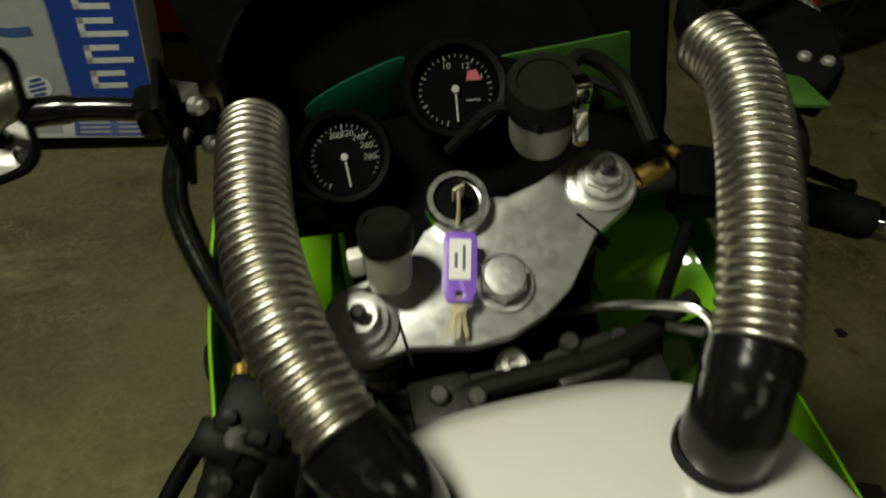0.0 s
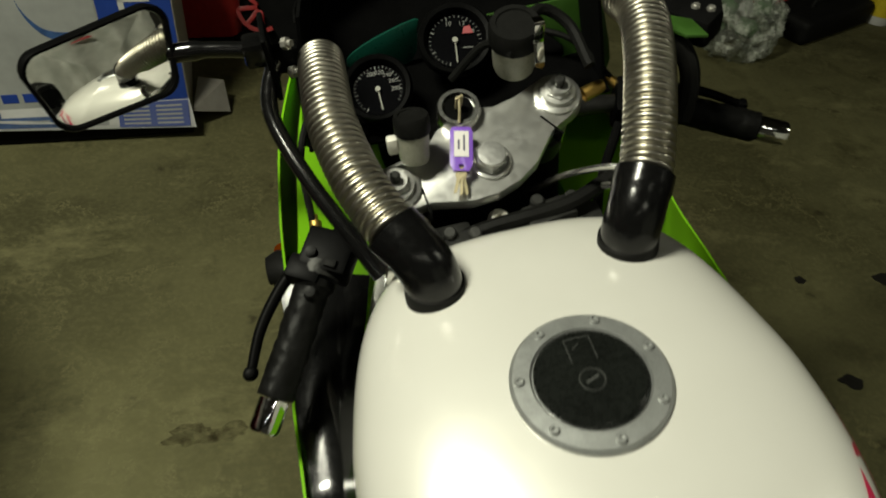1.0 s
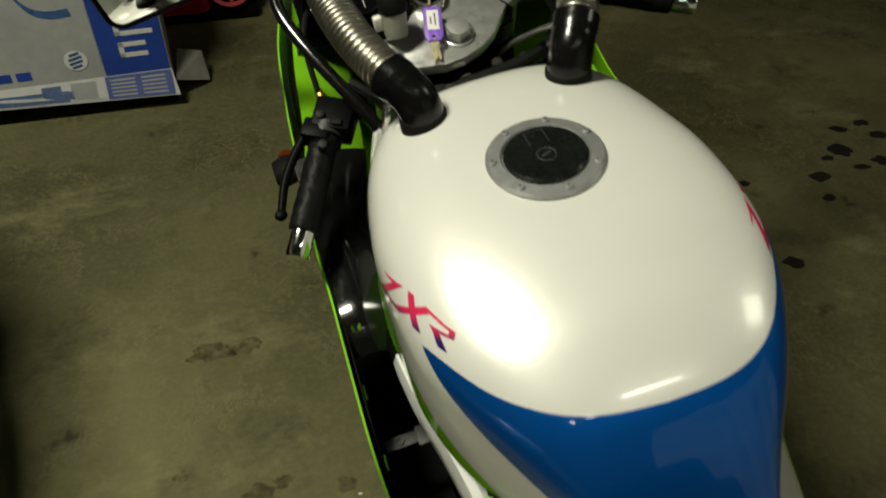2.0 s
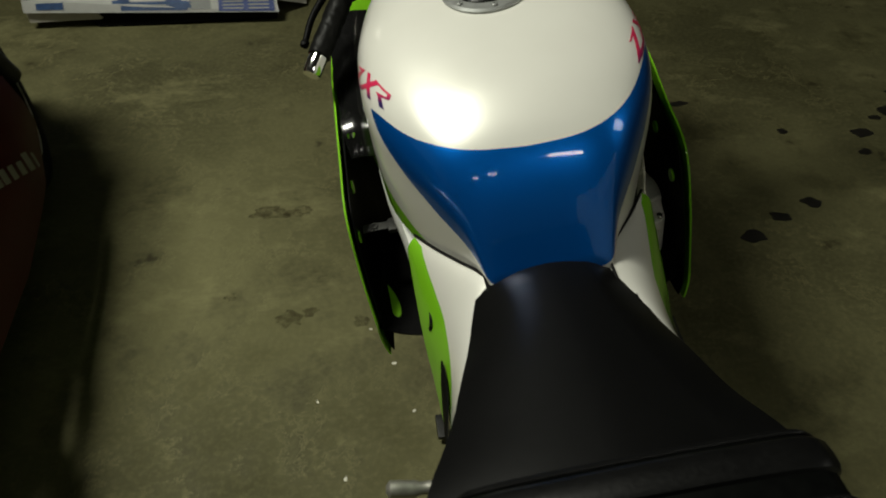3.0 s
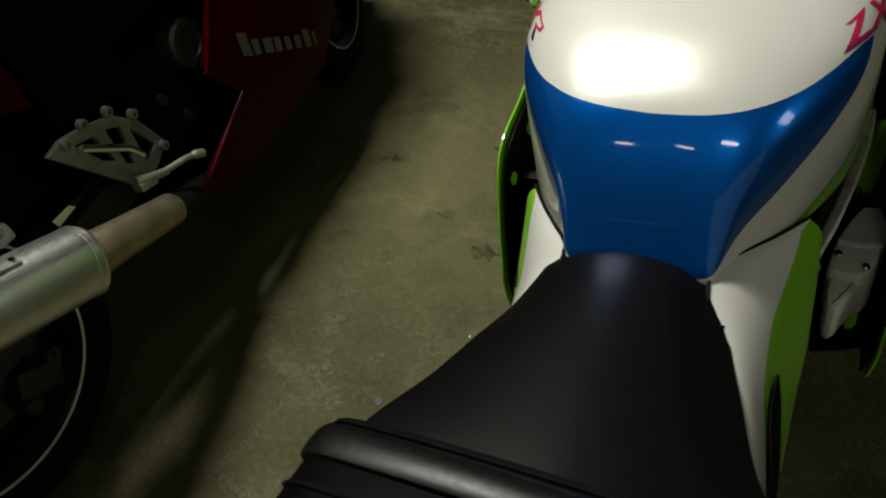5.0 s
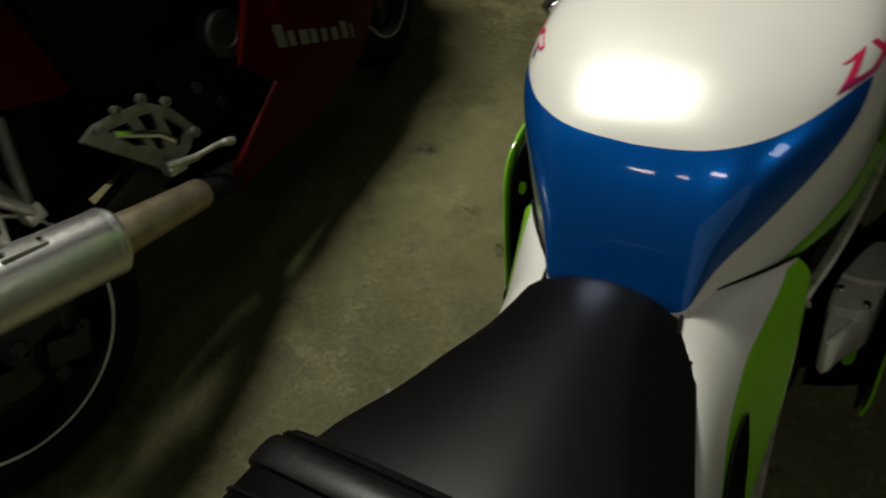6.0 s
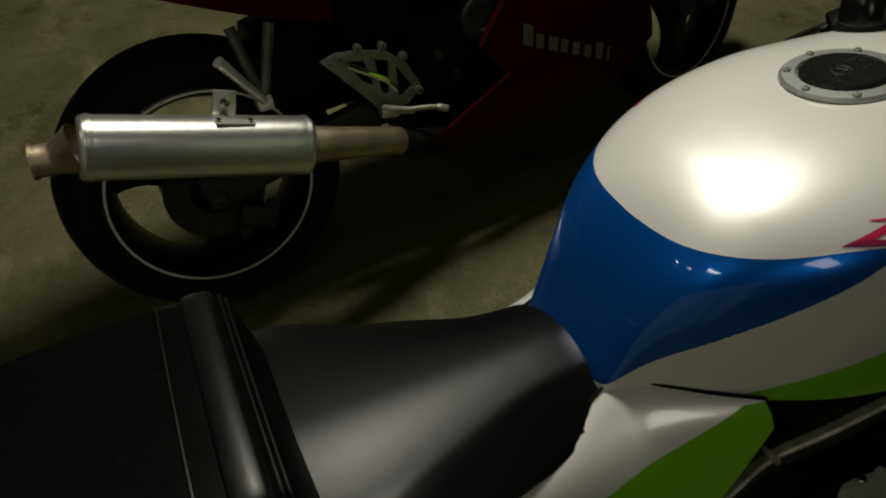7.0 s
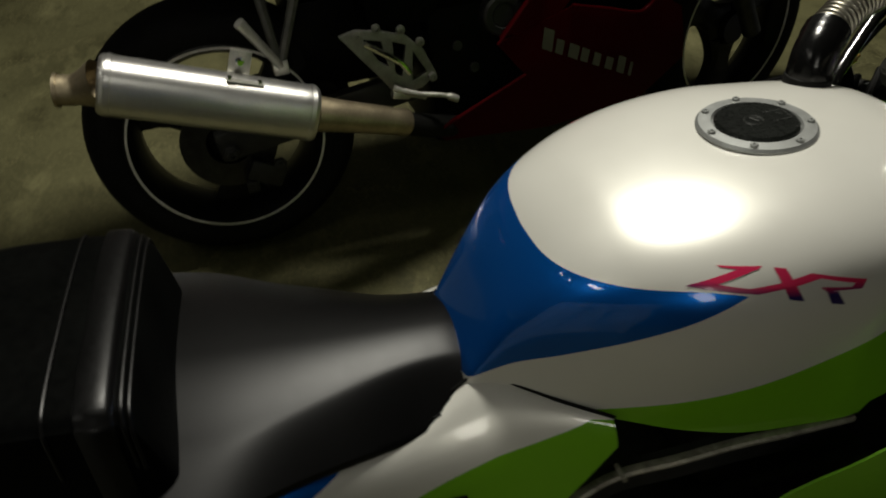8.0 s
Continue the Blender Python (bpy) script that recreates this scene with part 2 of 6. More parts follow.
def sheet(rows, thick):
    """A curved sheet with thickness through a grid of points."""
    bm = bmesh.new()
    g = [[bm.verts.new(p) for p in row] for row in rows]
    for a, b in zip(g, g[1:]):
        for i in range(len(a) - 1):
            bm.faces.new((a[i], a[i + 1], b[i + 1], b[i]))
    bm.normal_update()
    bmesh.ops.solidify(bm, geom=bm.faces[:], thickness=thick)
    bmesh.ops.recalc_face_normals(bm, faces=bm.faces[:])
    return bm


def closed(rows, ends=True):
    """A skin over closed rings of points."""
    bm = bmesh.new()
    g = [[bm.verts.new(p) for p in row] for row in rows]
    n = len(g[0])
    for a, b in zip(g, g[1:]):
        for i in range(n):
            bm.faces.new((a[i], a[(i + 1) % n], b[(i + 1) % n], b[i]))
    if ends:
        bm.faces.new(g[0])
        bm.faces.new(g[-1])
    bmesh.ops.recalc_face_normals(bm, faces=bm.faces[:])
    return bm


def table(ys, vs, y):
    """Smooth interpolation in a table with rising ys."""
    if y <= ys[0]:
        return vs[0]
    if y >= ys[-1]:
        return vs[-1]
    i = max(j for j in range(len(ys) - 1) if ys[j] <= y)
    def slope(j):
        a, b = max(j - 1, 0), min(j + 1, len(ys) - 1)
        return (vs[b] - vs[a]) / (ys[b] - ys[a])
    h = ys[i + 1] - ys[i]
    t = (y - ys[i]) / h
    return vs[i] * (2 * t**3 - 3 * t * t + 1) + slope(i) * h * (t**3 - 2 * t * t + t) + vs[i + 1] * (3 * t * t - 2 * t**3) + slope(i + 1) * h * (t**3 - t * t)


# ---- the room ----
X0, X1, Y0, Y1 = -3.6, 4.2, -3.6, 4.6
tagged(part("floor", block(X1 - X0 + 0.4, Y1 - Y0 + 0.4, 0.1, (X0 + X1) / 2, (Y0 + Y1) / 2, -0.05), M_FLOOR), "stained bare concrete garage floor", "floor", kind="structure")
for nm, sx, sy, cx, cy in (("wall_west", 0.2, Y1 - Y0 + 0.4, X0 - 0.1, (Y0 + Y1) / 2), ("wall_east", 0.2, Y1 - Y0 + 0.4, X1 + 0.1, (Y0 + Y1) / 2), ("wall_south", X1 - X0, 0.2, (X0 + X1) / 2, Y0 - 0.1), ("wall_north", X1 - X0, 0.2, (X0 + X1) / 2, Y1 + 0.1)):
    tagged(part(nm, block(sx, sy, CEIL, cx, cy, CEIL / 2), M_WALL), "plain plastered garage wall", "wall", kind="structure")
tagged(part("ceiling", block(X1 - X0 + 0.4, Y1 - Y0 + 0.4, 0.15, (X0 + X1) / 2, (Y0 + Y1) / 2, CEIL + 0.075), M_WALL), "plain garage ceiling", "ceiling", kind="structure")

# ---- the white, blue and green motorcycle ----
bike = empty("motorcycle", BIKE, "white, blue and green sport motorcycle leaning on its side stand", "motorcycle", "parked motorcycles")

TY = [-0.368, -0.32, -0.27, -0.21, -0.15, -0.08, 0.0, 0.05, 0.13, 0.19, 0.225, 0.25]
TT = [0.808, 0.893, 0.950, 0.984, 1.001, 1.013, 1.020, 1.021, 1.018, 1.010, 0.997, 0.972]
TW = [0.080, 0.100, 0.134, 0.170, 0.197, 0.211, 0.214, 0.212, 0.198, 0.176, 0.148, 0.102]
TM = [0.795, 0.842, 0.866, 0.878, 0.885, 0.890, 0.892, 0.892, 0.900, 0.910, 0.920, 0.930]
TF = [0.000, 0.000, -0.003, -0.010, -0.016, -0.010, 0.000, 0.008, 0.016, 0.012, 0.000, -0.010]
TB = [0.785, 0.780, 0.775, 0.770, 0.756, 0.748, 0.750, 0.755, 0.775, 0.810, 0.850, 0.880]


def tank_ring(y, n=26):
    """One section: a boxy crown, and flanks that flare out behind and tuck in ahead."""
    t, w, m, b, f = (table(TY, v, y) for v in (TT, TW, TM, TB, TF))
    e = table([-0.368, -0.31, -0.25, -0.20, -0.15, -0.09, 0.0, 0.10, 0.25], [0.56, 0.56, 0.59, 0.62, 0.62, 0.61, 0.62, 0.70, 0.74], y)
    crown = table([-0.368, -0.30, -0.22, -0.15, -0.09, 0.0, 0.25], [0.0, 0.05, 0.26, 0.28, 0.20, 0.10, 0.05], y)
    right = []
    for i in range(n + 1):
        a = math.pi / 2 * i / n
        u = max(0, math.sin(a)) ** e
        right.append((w * u, m + (t - m) * (max(0, math.cos(a)) ** e - 0.5 * crown * u * u * (1 - u * u))))
    for i in range(1, 11):
        u = i / 10
        right.append((w + f * u**1.4, m + (b - m) * u))
    wide = table([-0.368, -0.30, -0.22, -0.15, -0.06, 0.02, 0.25], [0.0, 0.004, 0.012, 0.014, 0.008, 0.0, 0.0], y)
    left = [(x + wide * min(1.0, max(0.0, (i - n) / 10)), z) for i, (x, z) in enumerate(right)]
    return [(x + 0.004, y, z) for x, z in right] + [(0.004 - x, y, z) for x, z in left[:0:-1]]


rings = [tank_ring(TY[0] + (TY[-1] - TY[0]) * i / 70) for i in range(71)]
tank = part("fuel_tank", closed(rings), M_TANK, bike, "pearl white fuel tank with blue rear field and green lower edge")

# rider's seat: a crowned top with flaring sides
SY = [-0.735, -0.70, -0.64, -0.57, -0.50, -0.44, -0.40, -0.363, -0.345]
SW = [0.205, 0.203, 0.188, 0.158, 0.137, 0.120, 0.110, 0.098, 0.090]
SN = [0.126, 0.122, 0.114, 0.092, 0.070, 0.056, 0.050, 0.047, 0.046]
SE = [0.825, 0.822, 0.812, 0.796, 0.785, 0.772, 0.774, 0.786, 0.797]
SL = [0.832, 0.832, 0.828, 0.816, 0.803, 0.790, 0.788, 0.793, 0.797]
ST = [0.862, 0.858, 0.851, 0.843, 0.836, 0.831, 0.828, 0.824, 0.818]


def seat_ring(y, ys, ws, ts, base, flare):
    w, t, b = table(ys, ws, y), table(ys, ts, y), base(y)
    n = w - flare
    line = smooth_path([(0, 0, t), (n * 0.5, 0, t - 0.001), (n * 0.88, 0, t - 0.005), (n, 0, t - 0.014), (n + flare * 0.35, 0, t - 0.038), (w, 0, b)], 4)
    return [(p.x, y, p.z) for p in line] + [(-p.x, y, p.z) for p in line[:0:-1]]


def rider_ring(y):
    """A flat top that rolls over into rounded sides down to the cowl."""
    w, n, t, e, f = (table(SY, v, y) for v in (SW, SN, ST, SE, SL))
    b = table([-0.735, -0.60, -0.50, -0.42, -0.38, -0.355], [0.69, 0.70, 0.705, 0.715, 0.735, 0.770], y)
    right = [(n * u, t - 0.16 * n * u**1.6) for u in [0.1 * j for j in range(10)]]
    t1 = t - 0.16 * n
    right += [(n + (w - n) * u, t1 - (t1 - e) * u**1.25) for u in [j / 14 for j in range(15)]]
    left = [(w * u, t - (t - f) * u**2.2) for u in [j / 24 for j in range(25)]]
    for line, low in ((right, e), (left, f)):
        line += [(w + 0.001, low - 0.006), (w - 0.001, low - 0.012), (w - 0.006, low - 0.018), (w - 0.016, low - 0.020), (w - 0.018, b)]
    return [(x, y, z) for x, z in right] + [(-x, y, z) for x, z in left[:0:-1]]


part("rider_seat", closed([rider_ring(SY[0] + (SY[-1] - SY[0]) * i / 48) for i in range(49)]), M_SEAT, bike, "black vinyl rider's seat with rounded edges")
PY = [-1.06, -1.0, -0.85, -0.78, -0.735, -0.703, -0.692, -0.678]
PW = [0.12, 0.145, 0.168, 0.172, 0.171, 0.169, 0.167, 0.162]
PT = [0.972, 0.970, 0.962, 0.956, 0.951, 0.944, 0.922, 0.845]
pillion = part("pillion_seat", closed([seat_ring(PY[0] + (PY[-1] - PY[0]) * i / 50, PY, PW, PT, lambda y: 0.76, 0.020) for i in range(51)]), M_VINYL, bike, "black vinyl pillion seat with a strap")
# the strap across its front, and the seams beside it
rows = []
for py, lift in ((-0.709, -0.002), (-0.711, 0.003), (-0.714, 0.0045), (-0.724, 0.005), (-0.735, 0.0045), (-0.738, 0.003), (-0.740, -0.002)):
    ring = [Vector(p) for p in seat_ring(py, PY, PW, PT, lambda y: 0.76, 0.020)]
    half = ring[len(ring) // 2 + 1:] + ring[: len(ring) // 2 + 1]
    rows.append([p + Vector((p.x * 1.2, 0, max(0.0, p.z - 0.84))).normalized() * lift for p in half])
part("seat_strap", sheet(rows, 0.002), M_STRAP, pillion, "flat vinyl grab strap")
for py, lift in ((-0.702, 0.0012), (-0.697, 0.0012), (-0.765, 0.001)):
    ring = [Vector(p) for p in seat_ring(py, PY, PW, PT, lambda y: 0.76, 0.020)]
    half = ring[len(ring) // 2 + 3:] + ring[: len(ring) // 2 - 2]
    line = [p + Vector((p.x, 0, max(0.0, p.z - 0.84))).normalized() * lift for p in half]
    part("seat_seam", tube(line, 0.0022, 8), M_STRAP, pillion, "stitched vinyl seam")

# filler cap
CAP = Matrix.Translation((0.003, 0.013, 1.0192)) @ pose(0, 0, 0, 1.5, 0, 0)
ring = lathe([(0.0, 0.0), (0.067, 0.0), (0.067, 0.002), (0.064, 0.005), (0.050, 0.006), (0.048, 0.003), (0.0, 0.003)], 48)
M_CAPRING = surface("cap_ring_alloy", (0.36, 0.37, 0.36), 0.42, metal=0.7, vary=0.15, scale=60)
cap = part("filler_cap", moved(ring, CAP), M_CAPRING, bike, "grey alloy filler cap ring with a black lid")
M_LID = surface("satin_black_lid", (0.006, 0.007, 0.006), 0.28, vary=0.3, spec=0.35)
M_ENGRAVED = surface("rubbed_edge", (0.032, 0.034, 0.031), 0.5, vary=0.3)
part("cap_lid", moved(lathe([(0.0, 0.003), (0.047, 0.003), (0.047, 0.006), (0.044, 0.0085), (0.0, 0.0085)], 48), CAP), M_LID, cap, "satin black lid with a lock flap")
lines = [block(0.022, 0.0008, 0.0006, 0.0, 0.038, 0.0088), block(0.0008, 0.024, 0.0006, -0.011, 0.026, 0.0088), block(0.0008, 0.024, 0.0006, 0.011, 0.026, 0.0088), block(0.008, 0.0008, 0.0006, -0.003, 0.030, 0.0088, rz=35)]
part("lid_outline", moved(joined(*lines), CAP), M_ENGRAVED, cap, "rubbed outline of the lock flap")
slot = lathe([(0.0095, 0.0085), (0.0105, 0.0098), (0.0115, 0.0085)], 24)
part("lock_ring", moved(joined(slot, block(0.012, 0.0025, 0.0012, 0, 0, 0.009, rz=20)), CAP @ Matrix.Translation((0, -0.004, 0))), M_ENGRAVED, cap)
for i in range(7):
    a = 2 * math.pi * (i + 0.3) / 7
    part("cap_screw", moved(lathe([(0.0025, 0.0045), (0.0045, 0.0045), (0.0045, 0.0075), (0.0035, 0.0085), (0.002, 0.0085), (0.002, 0.0065), (0.0, 0.0065)], 10), CAP @ Matrix.Translation((0.0585 * math.cos(a), 0.0585 * math.sin(a), 0.0))), M_CAPRING, cap)

# seat cowl panels on both sides
from mathutils.bvhtree import BVHTree

M_MATTBLACK = surface("matt_black", (0.003, 0.003, 0.003), 0.7, vary=0.3, spec=0.05)
CY = [-1.10, -0.95, -0.75, -0.60, -0.51, -0.43, -0.354, -0.315, -0.272, -0.222]
CXT = [0.06, 0.13, 0.150, 0.138, 0.118, 0.095, 0.081, 0.106, 0.137, 0.168]
CZT = [0.88, 0.85, 0.79, 0.778, 0.772, 0.774, 0.806, 0.800, 0.791, 0.781]
CXM = [0.07, 0.14, 0.186, 0.172, 0.157, 0.145, 0.146, 0.154, 0.166, 0.180]
CZM = [0.85, 0.81, 0.755, 0.746, 0.742, 0.737, 0.746, 0.753, 0.759, 0.768]
CXB = [0.05, 0.10, 0.168, 0.176, 0.178, 0.180, 0.184, 0.187, 0.187, 0.185]
CZB = [0.82, 0.75, 0.640, 0.585, 0.575, 0.582, 0.612, 0.646, 0.692, 0.752]
for side, nm in ((1, "right"), (-1, "left")):
    rows = []
    for i in range(49):
        y = CY[0] + (CY[-1] - CY[0]) * i / 48
        p = [Vector((table(CY, a, y), y, table(CY, b, y))) for a, b in ((CXT, CZT), (CXM, CZM), (CXB, CZB))]
        row = []
        for j in range(13):
            t = j / 12
            q = p[0] * (1 - t) ** 2 + (2 * p[1] - (p[0] + p[2]) * 0.5 * 0.9 + p[1] * -0.1) * 2 * t * (1 - t) + p[2] * t * t
            row.append((side * q.x, q.y, q.z))
        rows.append(row if side > 0 else row[::-1])
    panel = part("seat_cowl_panel", sheet(rows, 0.003), M_COWL, bike, "white and green seat cowl panel with a blue rear")
    edge = [Vector(r[0 if side > 0 else -1]) + Vector((side * 0.001, 0.002, 0.002)) for r in rows[39:]]
    part("edge_seal", tube(edge, 0.0022, 8), M_RUBBER, panel, "black rubber edge seal")
    if side < 0:
        hole = lathe([(0.0, 0.002), (0.011, 0.002), (0.014, 0.005), (0.017, 0.004), (0.018, 0.0)], 24, ((side * 0.1675, -0.315, 0.700), (side * 1.0, 0.05, 0.22)))
        part("grommet", hole, M_RUBBER, panel)
    probe = bmesh.new()
    probe.from_mesh(panel.data)
    tree = BVHTree.FromBMesh(probe)
    rows = []
    for i in range(13):
        t = i / 12
        y = -0.392 - 0.20 * t
        top, low = 0.702 - 0.006 * t, 0.699 - 0.085 * min(1.0, t * 3.0) ** 0.8
        hits = [tree.ray_cast(Vector((side * 0.4, y, top + (low - top) * j / 5)), Vector((-side, 0, 0))) for j in range(6)]
        rows.append([h[0] + Vector((side * 0.003, 0, 0)) for h in (hits if side > 0 else hits[::-1])])
    part("vent_slot", sheet(rows, 0.002), M_MATTBLACK, panel)
tail_rows = []
for i in range(13):
    y = -1.16 + 0.44 * i / 12
    w, t = table(CY, CXM, y) * 0.98, table(CY, CZT, y)
    tail_rows.append([(w * math.cos(a), y, t - 0.07 + 0.075 * math.sin(a)) for a in [math.pi * j / 16 for j in range(17)]])
part("tail_cowl", sheet(tail_rows, 0.003), M_BLUE, bike, "blue tail cowl under the pillion seat")

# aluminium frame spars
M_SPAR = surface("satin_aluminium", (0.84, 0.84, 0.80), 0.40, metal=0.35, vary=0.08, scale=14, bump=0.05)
line = smooth_path([(0.13, 0.38, 0.84), (0.180, 0.29, 0.755), (0.203, 0.18, 0.718), (0.208, 0.08, 0.702), (0.200, -0.02, 0.694), (0.182, -0.12, 0.688), (0.170, -0.21, 0.672), (0.166, -0.30, 0.60), (0.160, -0.38, 0.47)], 6)
rows = []
for p in line:
    h = 0.018 + 0.016 * min(1.0, max(0.0, (0.15 - p.y) / 0.3))
    wide = 0.003 * min(1.0, max(0.0, (0.16 - p.y) / 0.1))
    rows.append([(-(p.x + wide + dx), p.y, p.z + dz) for dx, dz in ((-0.012, h * 0.9), (-0.004, h), (0.007, h * 0.8), (0.013, h * 0.2), (0.013, -h), (0.004, -h * 1.4), (-0.012, -h * 1.4))])
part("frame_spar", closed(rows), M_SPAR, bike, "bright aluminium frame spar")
# on the other side a dark plate under a worn bright lip
line = smooth_path([(0.150, 0.36, 0.800), (0.205, 0.22, 0.765), (0.222, 0.10, 0.750), (0.223, 0.0, 0.750), (0.213, -0.085, 0.740), (0.198, -0.15, 0.716), (0.180, -0.209, 0.690), (0.183, -0.265, 0.672), (0.183, -0.305, 0.640), (0.181, -0.328, 0.56), (0.180, -0.352, 0.44)], 6)
M_LIP = surface("worn_dull_aluminium", (0.36, 0.34, 0.28), 0.5, metal=0.5, vary=0.5, scale=35, bump=0.3)
rows = [[(p.x + dx, p.y + dy, p.z + dz) for dx, dy, dz in ((-0.006, 0, -0.004), (-0.022, 0.004, -0.005), (-0.026, 0.010, -0.050), (-0.010, 0.010, -0.050))] for p in line]
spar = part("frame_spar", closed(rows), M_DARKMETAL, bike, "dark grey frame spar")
part("spar_lip", sheet([[(p.x + dx, p.y, p.z + dz) for dx, dz in ((0.0035, -0.005), (0.004, -0.001), (0.001, 0.001), (-0.006, 0.0), (-0.010, -0.002))] for p in line], 0.003), M_LIP, spar, "worn bare aluminium lip")
part("lip_joint", joined(block(0.022, 0.006, 0.010, 0.178, -0.209, 0.691, rx=20, bevel=0.001)), M_LIP, spar, "worn edge at the joint of the lip")

# engine
part("engine_block", joined(block(0.30, 0.42, 0.22, 0, 0.02, 0.42, bevel=0.02), block(0.26, 0.26, 0.20, 0, 0.10, 0.58, rx=-20, bevel=0.02)), M_DARKMETAL, bike, "black-painted engine block")
lobe = [(0.238, 0.026), (0.260, 0.024), (0.267, 0.004), (0.272, -0.016), (0.271, -0.046), (0.265, -0.064), (0.252, -0.114), (0.205, -0.116), (0.206, -0.068), (0.222, -0.010)]
foot = [(0.205, -0.100), (0.250, -0.100), (0.240, -0.128), (0.228, -0.150), (0.222, -0.166), (0.208, -0.172), (0.204, -0.145)]


def lump(line, z, deep, bevel):
    ring = [(p.x, p.y) for p in smooth_path([(x, y, 0) for x, y in line + line[:1]], 3)[:-1]]
    return moved(slab(ring[::-1], deep, bevel), Matrix.Translation((0, 0, z)))


cov = part("clutch_cover", lump(lobe, 0.600, 0.09, 0.009), M_CAST, bike, "pale cast engine cover")
part("cover_foot", lump(foot, 0.582, 0.07, 0.008), M_CAST, cov)
part("cover_rib", tube(smooth_path([(0.210, -0.058, 0.600), (0.238, -0.064, 0.602), (0.264, -0.056, 0.598)]), 0.005, 8), M_CAST, cov)
for bx, by in ((0.212, -0.088), (0.246, -0.106)):
    part("cover_bolt", lathe([(0.0, 0.006), (0.0045, 0.006), (0.006, 0.004), (0.006, -0.004)], 10, ((bx, by, 0.600), (0, 0, 1))), M_CHROME, cov)
part("oil_hose", tube(smooth_path([(0.16, -0.28, 0.56), (0.178, -0.20, 0.53), (0.165, -0.09, 0.545), (0.185, 0.09, 0.53), (0.215, 0.12, 0.53)]), 0.009), M_RUBBER, bike)
for side in (1, -1):
    bolts = [(-0.245, 0.60), (-0.26, 0.53)]
    for by, bz in bolts:
        part("frame_bolt", lathe([(0.0, 0.012), (0.008, 0.012), (0.009, 0.0)], 12, ((side * 0.168, by, bz), (side, 0, 0))), M_CHROME, bike)

peg = part("foot_peg", tube(smooth_path([(-0.165, -0.470, 0.495), (-0.235, -0.473, 0.505), (-0.270, -0.474, 0.519), (-0.284, -0.474, 0.523)], 6), [0.010] * 7 + [0.013] * 9 + [0.011, 0.009, 0.006], 12), M_DULLALU, bike, "worn aluminium foot peg")
part("peg_hanger", slab([(-0.50, 0.46), (-0.43, 0.46), (-0.40, 0.58), (-0.44, 0.60)], 0.012, 0.002), M_DARKMETAL, bike).data.transform(Matrix(((0, 0, 1, -0.168), (1, 0, 0, 0), (0, 1, 0, 0), (0, 0, 0, 1))))

